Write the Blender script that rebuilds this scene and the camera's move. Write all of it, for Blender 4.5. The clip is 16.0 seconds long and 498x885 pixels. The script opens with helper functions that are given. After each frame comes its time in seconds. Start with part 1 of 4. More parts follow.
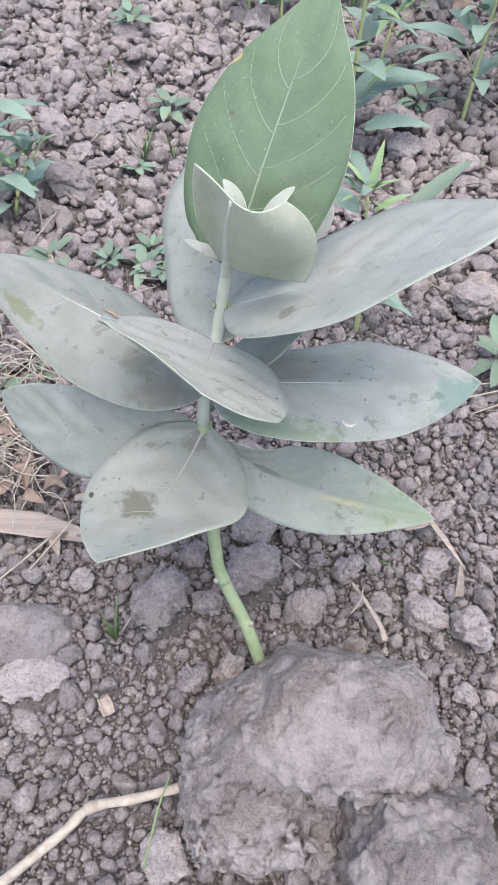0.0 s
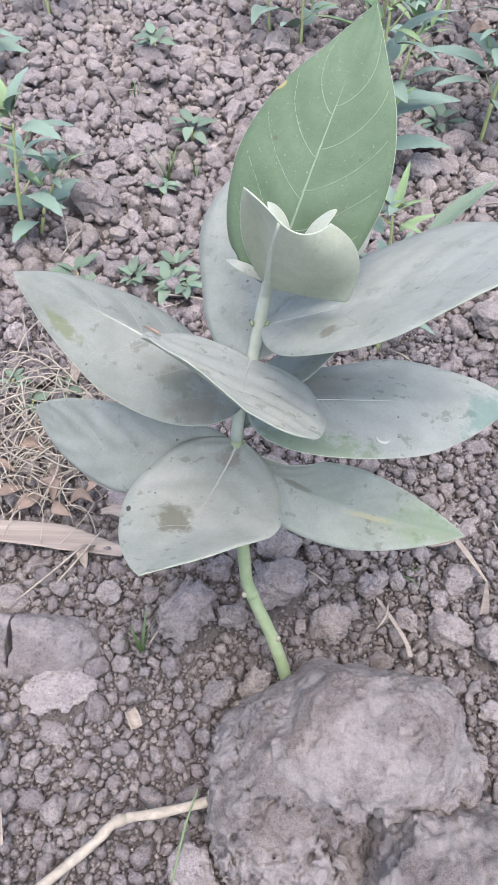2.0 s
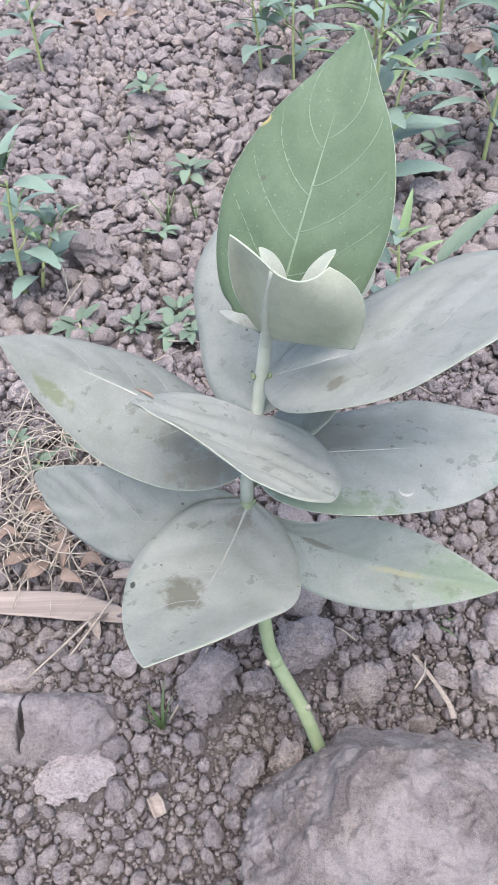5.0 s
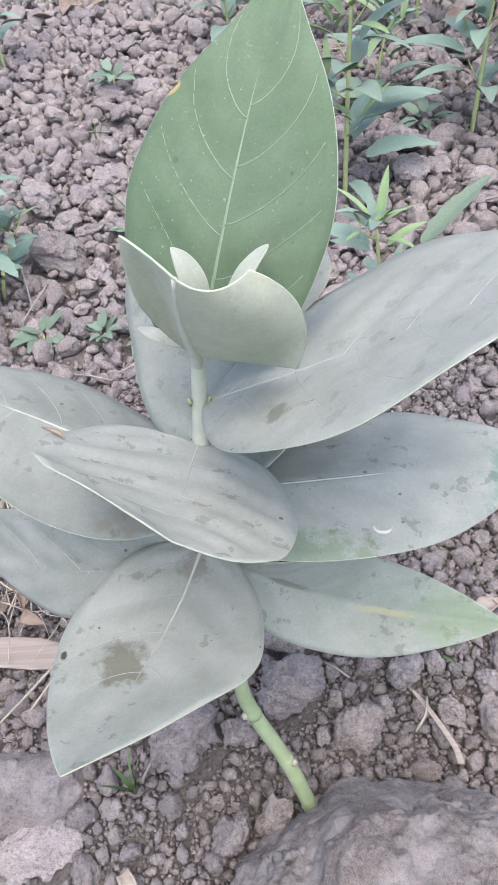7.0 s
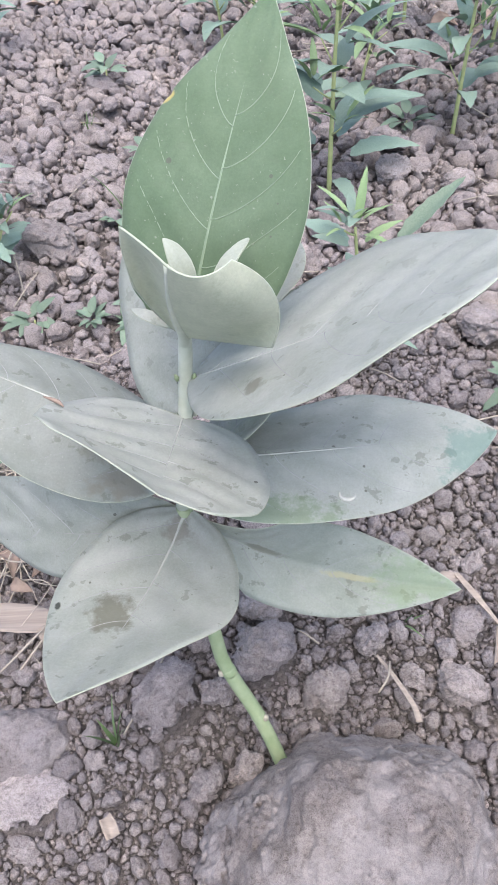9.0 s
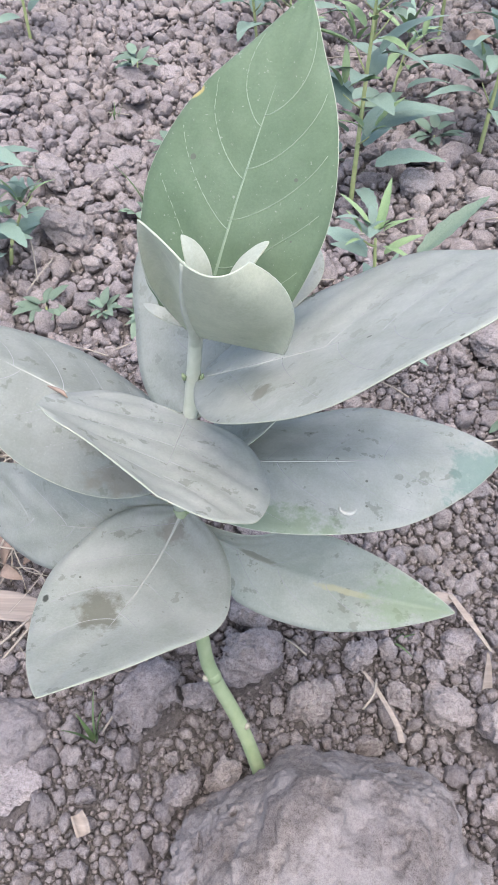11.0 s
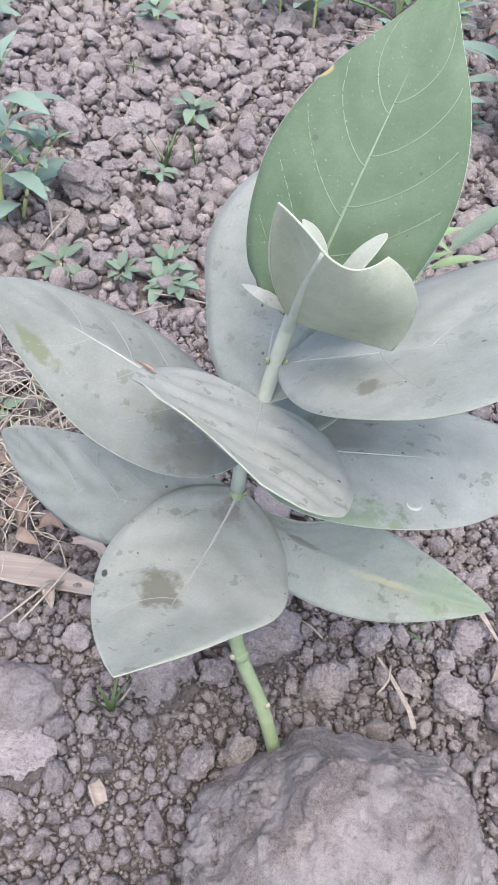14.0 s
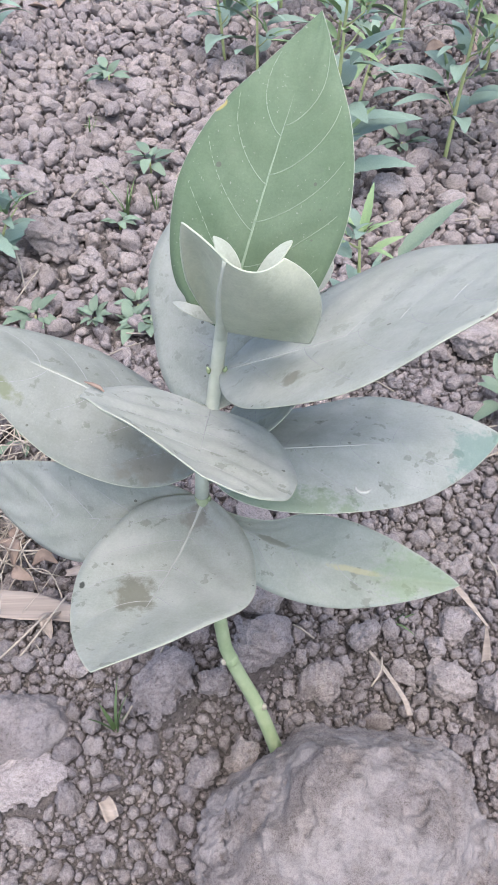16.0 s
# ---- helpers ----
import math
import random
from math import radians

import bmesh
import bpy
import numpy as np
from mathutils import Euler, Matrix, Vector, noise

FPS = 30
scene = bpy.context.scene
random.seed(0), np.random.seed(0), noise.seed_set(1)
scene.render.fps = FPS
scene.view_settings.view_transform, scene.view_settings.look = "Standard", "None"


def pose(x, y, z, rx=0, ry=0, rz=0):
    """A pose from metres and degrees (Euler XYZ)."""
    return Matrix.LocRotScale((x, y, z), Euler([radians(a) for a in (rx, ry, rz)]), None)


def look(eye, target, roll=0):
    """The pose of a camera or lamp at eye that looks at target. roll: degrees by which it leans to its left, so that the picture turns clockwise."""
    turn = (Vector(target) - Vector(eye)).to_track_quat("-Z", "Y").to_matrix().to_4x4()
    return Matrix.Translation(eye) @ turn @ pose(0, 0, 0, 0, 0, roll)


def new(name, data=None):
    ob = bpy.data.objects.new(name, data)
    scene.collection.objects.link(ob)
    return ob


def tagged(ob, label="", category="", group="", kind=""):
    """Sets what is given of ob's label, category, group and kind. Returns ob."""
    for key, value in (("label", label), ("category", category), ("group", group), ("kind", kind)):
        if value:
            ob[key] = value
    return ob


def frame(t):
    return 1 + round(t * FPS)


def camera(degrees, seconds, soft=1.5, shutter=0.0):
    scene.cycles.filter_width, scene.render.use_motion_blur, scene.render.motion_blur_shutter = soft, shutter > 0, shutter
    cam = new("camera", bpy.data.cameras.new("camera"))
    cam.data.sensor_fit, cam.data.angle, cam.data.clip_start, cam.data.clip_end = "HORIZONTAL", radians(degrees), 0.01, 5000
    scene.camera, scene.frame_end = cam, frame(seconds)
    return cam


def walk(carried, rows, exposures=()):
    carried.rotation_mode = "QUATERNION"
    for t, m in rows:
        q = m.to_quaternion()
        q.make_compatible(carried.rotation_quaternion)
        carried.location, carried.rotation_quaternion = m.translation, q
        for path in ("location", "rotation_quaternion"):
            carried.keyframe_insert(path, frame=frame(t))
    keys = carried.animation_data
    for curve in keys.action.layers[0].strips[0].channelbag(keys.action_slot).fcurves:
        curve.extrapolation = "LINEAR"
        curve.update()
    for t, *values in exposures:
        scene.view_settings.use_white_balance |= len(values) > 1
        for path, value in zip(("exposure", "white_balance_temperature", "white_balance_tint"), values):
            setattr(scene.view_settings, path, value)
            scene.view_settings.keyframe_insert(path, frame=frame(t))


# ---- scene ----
# ---- camera: seconds, place in metres, yaw, pitch and lean in degrees ----
cam = camera(39.52, 16.0, soft=1.0)
PATH = [
    (0.0, 0.0226, -0.2433, 0.5445, 0.07, -52.30, 2.17),
    (0.5, 0.0122, -0.2425, 0.5423, 0.71, -52.68, 2.00),
    (1.0, 0.0062, -0.2452, 0.5470, 2.99, -52.03, 0.84),
    (1.5, 0.0066, -0.2454, 0.5480, 0.79, -51.56, 2.57),
    (2.0, 0.0066, -0.2474, 0.5492, 1.21, -51.08, 1.80),
    (2.5, 0.0064, -0.2470, 0.5493, 1.31, -51.02, 1.90),
    (3.0, 0.0049, -0.2465, 0.5491, 0.89, -51.23, 2.35),
    (3.5, 0.0066, -0.2455, 0.5491, 0.37, -51.18, 2.74),
    (4.0, 0.0099, -0.2473, 0.5510, 0.02, -51.01, 2.92),
    (4.4, 0.0144, -0.2565, 0.5633, -3.36, -49.84, 5.37),
    (4.5, 0.0142, -0.2563, 0.5620, -2.97, -49.50, 4.86),
    (4.8, 0.0078, -0.2403, 0.5351, 2.43, -50.97, -0.05),
    (5.0, 0.0133, -0.2132, 0.5338, 3.93, -48.46, -4.04),
    (5.2, 0.0428, -0.1532, 0.5043, 7.01, -50.97, -9.84),
    (7.3, 0.0415, -0.1606, 0.4991, 4.47, -49.05, -7.46),
    (7.5, 0.0382, -0.1646, 0.5037, 3.16, -49.38, -5.74),
    (8.0, 0.0386, -0.1751, 0.5106, 2.85, -49.59, -5.36),
    (8.5, 0.0410, -0.1841, 0.5177, 2.47, -50.17, -4.64),
    (9.0, 0.0451, -0.1876, 0.5188, 3.24, -49.82, -5.51),
    (9.2, 0.0496, -0.1886, 0.5194, 2.93, -49.76, -5.42),
    (11.3, 0.0439, -0.1825, 0.5157, 2.96, -49.59, -0.44),
    (11.5, 0.0455, -0.1852, 0.5190, 2.39, -49.27, -0.25),
    (12.0, 0.0434, -0.1810, 0.5132, 2.44, -49.91, -0.19),
    (12.5, 0.0386, -0.1792, 0.5128, 1.72, -50.55, 1.17),
    (13.0, 0.0251, -0.1809, 0.5199, 1.80, -49.89, 1.94),
    (13.5, 0.0157, -0.1838, 0.5283, 2.20, -49.73, 2.14),
    (13.8, -0.0109, -0.1807, 0.5205, -1.58, -51.00, 7.22),
    (14.0, -0.0110, -0.1776, 0.5166, -1.83, -51.99, 7.33),
    (14.2, 0.0055, -0.1864, 0.5165, -1.86, -50.94, 4.65),
    (14.5, 0.0089, -0.1912, 0.5193, 0.60, -49.56, 1.50),
    (15.0, 0.0139, -0.1934, 0.5181, 0.45, -49.90, 0.76),
    (15.5, 0.0169, -0.1950, 0.5215, -1.25, -50.14, 2.21),
    (16.0, 0.0174, -0.2063, 0.5271, -0.64, -49.04, -0.24),
]
walk(cam, [(t, pose(x, y, z, 90 + pitch, 0, yaw) @ pose(0, 0, 0, 0, 0, lean)) for t, x, y, z, yaw, pitch, lean in PATH])

# ---- light: open shade late in the day, a pale sky and a weak, very soft sun ----
world = bpy.data.worlds.new("sky")
scene.world = world
world.use_nodes = True
wnodes, wlinks = world.node_tree.nodes, world.node_tree.links
sky = wnodes.new("ShaderNodeTexSky")
sky.sky_type, sky.sun_disc = "NISHITA", False
sky.sun_elevation, sky.sun_rotation = radians(80), radians(185)
sky.air_density, sky.dust_density, sky.ozone_density = 0.9, 3.5, 1.4
wlinks.new(sky.outputs[0], wnodes["Background"].inputs[0])
wnodes["Background"].inputs[1].default_value = 0.19
sun = new("sun", bpy.data.lights.new("sun", "SUN"))
sun.data.energy, sun.data.angle, sun.data.color = 1.3, radians(60), (1.0, 0.975, 0.96)
sun.matrix_world = look((0.55, -0.9, 2.25), (0, 0, 0))
scene.view_settings.exposure = 1.16


# ---- materials ----
def node_mat(name):
    m = bpy.data.materials.new(name)
    m.use_nodes = True
    nt = m.node_tree
    return m, nt, nt.nodes["Principled BSDF"]


def link(nt, a, b):
    nt.links.new(a, b)


def noise_tex(nt, vec, scale, detail=4.0, rough=0.6):
    n = nt.nodes.new("ShaderNodeTexNoise")
    n.inputs["Scale"].default_value, n.inputs["Detail"].default_value, n.inputs["Roughness"].default_value = scale, detail, rough
    link(nt, vec, n.inputs["Vector"])
    return n


def ramp(nt, fac, stops):
    r = nt.nodes.new("ShaderNodeValToRGB")
    e = r.color_ramp.elements
    while len(e) < len(stops):
        e.new(0.5)
    for el, (p, c) in zip(e, stops):
        el.position, el.color = p, (*c, 1)
    link(nt, fac, r.inputs[0])
    return r


def blend(nt, fac, a, b, mode="MIX"):
    n = nt.nodes.new("ShaderNodeMix")
    n.data_type, n.blend_type = "RGBA", mode
    for sock, v in ((n.inputs[0], fac), (n.inputs[6], a), (n.inputs[7], b)):
        if isinstance(v, (int, float)):
            sock.default_value = v
        elif isinstance(v, tuple):
            sock.default_value = (*v, 1)
        else:
            link(nt, v, sock)
    return n.outputs[2]


def calc(nt, op, a, b=0.0):
    n = nt.nodes.new("ShaderNodeMath")
    n.operation = op
    for sock, v in zip(n.inputs, (a, b)):
        if isinstance(v, (int, float)):
            sock.default_value = v
        else:
            link(nt, v, sock)
    return n.outputs[0]


def bump(nt, bsdf, heights):
    """Chain of bumps: (height socket, strength, metres)."""
    last = None
    for h, s, d in heights:
        b = nt.nodes.new("ShaderNodeBump")
        b.inputs["Strength"].default_value, b.inputs["Distance"].default_value = s, d
        link(nt, h, b.inputs["Height"])
        if last:
            link(nt, last, b.inputs["Normal"])
        last = b.outputs["Normal"]
    link(nt, last, bsdf.inputs["Normal"])


def soil_material(name, dark, light, per, relief=1.0, dusty=None):
    """Dry soil: mottled clay colour, gritty skin, pore shade in the colour; dusty names the colour of smooth patches of
    dust.
    """
    m, nt, bsdf = node_mat(name)
    pos = nt.nodes.new("ShaderNodeNewGeometry").outputs["Position"]
    big, mid, fine, grit = noise_tex(nt, pos, 11, 3), noise_tex(nt, pos, 85, 9, 0.72), noise_tex(nt, pos, 430, 5, 0.7), noise_tex(nt, pos, 1300, 3, 0.7)
    col = ramp(nt, mid.outputs["Fac"], [(0.32, dark), (0.66, light)]).outputs[0]
    warm = ramp(nt, big.outputs["Fac"], [(0.35, (0.93, 0.92, 0.95)), (0.65, (1.07, 1.04, 1.0))]).outputs[0]
    col = blend(nt, 1.0, col, warm, "MULTIPLY")
    if per == "island":
        r = nt.nodes.new("ShaderNodeNewGeometry").outputs["Random Per Island"]
    else:
        r = nt.nodes.new("ShaderNodeObjectInfo").outputs["Random"]
    tone = ramp(nt, r, [(0.0, (0.84, 0.83, 0.83)), (1.0, (1.12, 1.11, 1.10))]).outputs[0]
    col = blend(nt, 1.0, col, tone, "MULTIPLY")
    # The dark ends put shade of pits too small to model into the colour.
    grain = ramp(nt, fine.outputs["Fac"], [(0.34, (0.56, 0.54, 0.53)), (0.48, (0.97, 0.97, 0.97)), (0.66, (1.12, 1.12, 1.12))]).outputs[0]
    col = blend(nt, 0.8, col, grain, "MULTIPLY")
    speck = ramp(nt, grit.outputs["Fac"], [(0.38, (0.55, 0.53, 0.52)), (0.5, (1.0, 1.0, 1.0)), (0.68, (1.2, 1.19, 1.18))]).outputs[0]
    col = blend(nt, 0.7, col, speck, "MULTIPLY")
    gritty = 1.0
    if dusty:
        patch = ramp(nt, noise_tex(nt, pos, 24, 4, 0.6).outputs["Fac"], [(0.45, (1, 1, 1)), (0.56, (0, 0, 0))]).outputs[0]
        col = blend(nt, calc(nt, "MULTIPLY", patch, 0.4), col, dusty)
        gritty = calc(nt, "SUBTRACT", 1.0, calc(nt, "MULTIPLY", patch, 0.7))
    link(nt, col, bsdf.inputs["Base Color"])
    bsdf.inputs["Roughness"].default_value = 0.95
    bsdf.inputs["Specular IOR Level"].default_value = 0.12
    bump(nt, bsdf, [(mid.outputs["Fac"], 0.8, 0.006 * relief), (calc(nt, "MULTIPLY", fine.outputs["Fac"], gritty), 0.9, 0.0028), (calc(nt, "MULTIPLY", grit.outputs["Fac"], gritty), 0.7, 0.0009)])
    return m


# Base soil is darkened to put shade into the gaps between crumbs.
GAP_SOIL = soil_material("dry_soil_gap_shade", (0.125, 0.112, 0.108), (0.205, 0.186, 0.18), "object", 1.0)
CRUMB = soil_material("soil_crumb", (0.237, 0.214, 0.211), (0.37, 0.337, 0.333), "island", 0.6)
# Crumb soil made a tenth paler to lift the far field's brightness.
FIELD_CRUMB = soil_material("field_soil_crumb", (0.268, 0.239, 0.232), (0.408, 0.366, 0.355), "island", 0.8)
CLOD = soil_material("clod_soil", (0.285, 0.258, 0.254), (0.425, 0.387, 0.381), "object", 0.7)
FIELD_CLOD = soil_material("field_clod_soil", (0.27, 0.241, 0.235), (0.395, 0.355, 0.346), "object", 0.8)
GREAT_CLOD = soil_material("great_clod_soil", (0.205, 0.185, 0.182), (0.295, 0.269, 0.266), "object", 0.6, (0.295, 0.271, 0.268))


def leaf_material(name, base, alt, through_light, stains=(), bloom=0.5, wear=1.0):
    """Waxy leaf: mottled bloom, fine vein net, specks; stains are (along, across, half length, half width, colour, strength)."""
    m, nt, bsdf = node_mat(name)
    tc = nt.nodes.new("ShaderNodeTexCoord")
    pos = nt.nodes.new("ShaderNodeNewGeometry").outputs["Position"]
    uv = tc.outputs["UV"]
    big, mid, fine = noise_tex(nt, pos, 22, 3), noise_tex(nt, pos, 130, 5, 0.7), noise_tex(nt, pos, 900, 3, 0.7)
    col = ramp(nt, big.outputs["Fac"], [(0.32, base), (0.68, alt)]).outputs[0]
    dust = ramp(nt, noise_tex(nt, pos, 48, 6, 0.7).outputs["Fac"], [(0.35, (0.88, 0.9, 0.87)), (0.65, (1.07, 1.06, 1.07))]).outputs[0]
    col = blend(nt, 1.0, col, dust, "MULTIPLY")
    grain = ramp(nt, fine.outputs["Fac"], [(0.3, (0.93, 0.93, 0.93)), (0.7, (1.05, 1.05, 1.05))]).outputs[0]
    col = blend(nt, 1.0, col, grain, "MULTIPLY")
    net = nt.nodes.new("ShaderNodeTexVoronoi")
    net.feature = "DISTANCE_TO_EDGE"
    net.inputs["Scale"].default_value = 150
    link(nt, pos, net.inputs["Vector"])
    lines = ramp(nt, net.outputs["Distance"], [(0.0, (1.05, 1.05, 1.04)), (0.08, (1.0, 1.0, 1.0))]).outputs[0]
    col = blend(nt, 0.6, col, lines, "MULTIPLY")
    # small dark specks
    sp = nt.nodes.new("ShaderNodeTexVoronoi")
    sp.inputs["Scale"].default_value = 75
    link(nt, pos, sp.inputs["Vector"])
    rad = calc(nt, "MULTIPLY", noise_tex(nt, pos, 55, 2).outputs["Fac"], 0.2)
    speck = calc(nt, "LESS_THAN", sp.outputs["Distance"], calc(nt, "SUBTRACT", rad, 0.035))
    rnd = nt.nodes.new("ShaderNodeSeparateColor")
    link(nt, sp.outputs["Color"], rnd.inputs[0])
    speck = calc(nt, "MULTIPLY", speck, calc(nt, "GREATER_THAN", rnd.outputs[0], 0.5))
    col = blend(nt, calc(nt, "MULTIPLY", speck, 0.75), col, (0.12, 0.12, 0.10))
    # scattered worn blotches and pale dust flecks
    blot = ramp(nt, noise_tex(nt, pos, 90, 6, 0.62).outputs["Fac"], [(0.605, (0, 0, 0)), (0.635, (1, 1, 1))]).outputs[0]
    col = blend(nt, calc(nt, "MULTIPLY", blot, 0.42 * wear), col, (0.15, 0.165, 0.125))
    fleck = ramp(nt, noise_tex(nt, pos, 520, 3, 0.6).outputs["Fac"], [(0.66, (0, 0, 0)), (0.72, (1, 1, 1))]).outputs[0]
    col = blend(nt, calc(nt, "MULTIPLY", fleck, 0.35), col, (0.5, 0.5, 0.46))
    wob = noise_tex(nt, pos, 110, 4, 0.7)
    sep = nt.nodes.new("ShaderNodeSeparateXYZ")
    link(nt, uv, sep.inputs[0])
    for along, across, hl, hw, c, strength in stains:
        du = calc(nt, "DIVIDE", calc(nt, "SUBTRACT", sep.outputs[0], along), hl)
        dv = calc(nt, "DIVIDE", calc(nt, "SUBTRACT", sep.outputs[1], 0.5 + across / 2), hw)
        d = calc(nt, "SQRT", calc(nt, "ADD", calc(nt, "MULTIPLY", du, du), calc(nt, "MULTIPLY", dv, dv)))
        d = calc(nt, "ADD", d, calc(nt, "MULTIPLY", calc(nt, "SUBTRACT", wob.outputs["Fac"], 0.5), 2.2))
        f = ramp(nt, d, [(0.55, (1, 1, 1)), (1.0, (0, 0, 0))]).outputs[0]
        col = blend(nt, calc(nt, "MULTIPLY", f, strength), col, c)
    link(nt, col, bsdf.inputs["Base Color"])
    bsdf.inputs["Roughness"].default_value = 0.7
    bsdf.inputs["Specular IOR Level"].default_value = 0.25
    bsdf.inputs["Sheen Weight"].default_value = 0.15 * bloom
    bump(nt, bsdf, [(big.outputs["Fac"], 0.25, 0.004), (net.outputs["Distance"], 0.15, 0.0006), (fine.outputs["Fac"], 0.25, 0.0004)])
    tr = nt.nodes.new("ShaderNodeBsdfTranslucent")
    link(nt, blend(nt, 1.0, col, (0.85, 1.0, 0.7), "MULTIPLY"), tr.inputs["Color"])
    mix = nt.nodes.new("ShaderNodeMixShader")
    mix.inputs[0].default_value = through_light
    link(nt, bsdf.outputs[0], mix.inputs[1])
    link(nt, tr.outputs[0], mix.inputs[2])
    link(nt, mix.outputs[0], nt.nodes["Material Output"].inputs["Surface"])
    return m


def plain_material(name, a, b, scale=120, rough=0.7, stretch=(1, 1, 1), through_light=0.0, vary=0.0):
    m, nt, bsdf = node_mat(name)
    tc = nt.nodes.new("ShaderNodeTexCoord")
    mp = nt.nodes.new("ShaderNodeMapping")
    mp.inputs["Scale"].default_value = stretch
    link(nt, tc.outputs["Object"], mp.inputs[0])
    n, g = noise_tex(nt, mp.outputs[0], scale, 4), noise_tex(nt, mp.outputs[0], scale * 7, 3)
    col = ramp(nt, n.outputs["Fac"], [(0.3, a), (0.7, b)]).outputs[0]
    if vary:
        r = nt.nodes.new("ShaderNodeObjectInfo").outputs["Random"]
        col = blend(nt, 1.0, col, ramp(nt, r, [(0.0, (1 - vary,) * 3), (1.0, (1 + vary,) * 3)]).outputs[0], "MULTIPLY")
    link(nt, col, bsdf.inputs["Base Color"])
    bsdf.inputs["Roughness"].default_value = rough
    bump(nt, bsdf, [(n.outputs["Fac"], 0.3, 0.001), (g.outputs["Fac"], 0.3, 0.0004)])
    if through_light:
        tr = nt.nodes.new("ShaderNodeBsdfTranslucent")
        link(nt, blend(nt, 1.0, col, (0.8, 1.0, 0.5), "MULTIPLY"), tr.inputs["Color"])
        mix = nt.nodes.new("ShaderNodeMixShader")
        mix.inputs[0].default_value = through_light
        link(nt, bsdf.outputs[0], mix.inputs[1])
        link(nt, tr.outputs[0], mix.inputs[2])
        link(nt, mix.outputs[0], nt.nodes["Material Output"].inputs["Surface"])
    return m


GREY, GREY2 = (0.365, 0.383, 0.354), (0.436, 0.449, 0.422)
# Second grey is lifted to offset shade on the leaves that use it.
LIFTED_GREY, LIFTED_GREY2 = (0.385, 0.40, 0.374), (0.452, 0.463, 0.438)
DIRT, OLIVE, TEAL, STRAWY, DARK = (0.17, 0.165, 0.12), (0.21, 0.235, 0.14), (0.14, 0.27, 0.235), (0.46, 0.44, 0.30), (0.04, 0.044, 0.036)
LEAF_MATS = {
    "top": leaf_material("top_leaf_green", (0.116, 0.176, 0.104), (0.155, 0.213, 0.136), 0.25, [(0.667, -1.0, 0.02, 0.03, (0.5, 0.4, 0.15), 0.8)], wear=0.25),
    "front": leaf_material("front_leaf_waxy", GREY, GREY2, 0.40, [(0.617, 0.2, 0.11, 0.16, DIRT, 0.75), (0.65, 0.9, 0.018, 0.022, DARK, 0.9), (0.10, 0.0, 0.12, 0.2, (0.21, 0.185, 0.155), 0.5)]),
    # base colour darkened to tone down the light on this leaf
    "left": leaf_material("left_leaf_waxy", (0.28, 0.296, 0.272), (0.342, 0.354, 0.33), 0.40, [(0.733, -0.65, 0.10, 0.10, OLIVE, 0.8), (0.25, -0.3, 0.08, 0.12, DIRT, 0.45), (0.117, -0.65, 0.1, 0.2, (0.25, 0.225, 0.18), 0.6)]),
    "right": leaf_material("right_leaf_waxy", LIFTED_GREY, LIFTED_GREY2, 0.40, [(0.93, 0.5, 0.16, 0.5, TEAL, 0.55), (0.25, 0.9, 0.22, 0.14, (0.19, 0.27, 0.15), 0.6)]),
    "low_right": leaf_material("low_right_leaf_waxy", (0.355, 0.383, 0.348), (0.415, 0.435, 0.40), 0.40, [(0.70, 0.03, 0.10, 0.045, STRAWY, 0.8), (0.9, 0.0, 0.16, 0.6, (0.26, 0.36, 0.21), 0.5), (0.35, -0.1, 0.1, 0.05, DIRT, 0.55)]),
    "upper_right": leaf_material("upper_right_leaf_waxy", LIFTED_GREY, LIFTED_GREY2, 0.40, [(0.267, 0.6, 0.035, 0.05, DIRT, 0.6)], wear=0.55),
    "grey": leaf_material("grey_leaf_waxy", GREY, GREY2, 0.40, wear=0.6),
    # base colour lifted against the shade of the leaves above
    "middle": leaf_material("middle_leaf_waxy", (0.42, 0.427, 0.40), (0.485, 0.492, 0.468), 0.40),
    "cup": leaf_material("cupped_leaf_felted", (0.46, 0.475, 0.375), (0.53, 0.545, 0.445), 0.3, bloom=1.0, wear=0.3),
    "young": leaf_material("young_leaf_felted", (0.38, 0.41, 0.35), (0.45, 0.48, 0.415), 0.3, bloom=1.5, wear=0.0),
}
VEIN = plain_material("pale_vein", (0.32, 0.335, 0.288), (0.385, 0.396, 0.345), 200)
VEIN_FAINT = plain_material("faint_vein", (0.30, 0.316, 0.288), (0.36, 0.372, 0.345), 60)
VEIN_GREEN = plain_material("pale_green_vein", (0.168, 0.228, 0.145), (0.22, 0.285, 0.195), 200)
RIM = plain_material("pale_leaf_rim", (0.32, 0.35, 0.265), (0.38, 0.41, 0.32), 200)
MARK = plain_material("miner_white", (0.42, 0.42, 0.36), (0.52, 0.51, 0.46), 400)
STEM = plain_material("stem_green", (0.20, 0.26, 0.135), (0.275, 0.325, 0.195), 90, 0.6)
STEM_PALE = plain_material("stem_felted", (0.41, 0.44, 0.35), (0.49, 0.515, 0.43), 120, 0.8)
SCAR = plain_material("stem_scar", (0.30, 0.27, 0.20), (0.42, 0.39, 0.31), 300, 0.85)
STRAW = plain_material("dry_straw", (0.26, 0.222, 0.18), (0.41, 0.36, 0.295), 160, 0.8, vary=0.15)
HUSK = plain_material("dry_husk", (0.24, 0.195, 0.165), (0.37, 0.31, 0.265), 60, 0.75, (0.06, 5, 3), 0.1)
BROWN = plain_material("dead_leaf_brown", (0.16, 0.115, 0.09), (0.29, 0.215, 0.17), 80, 0.8, vary=0.2)
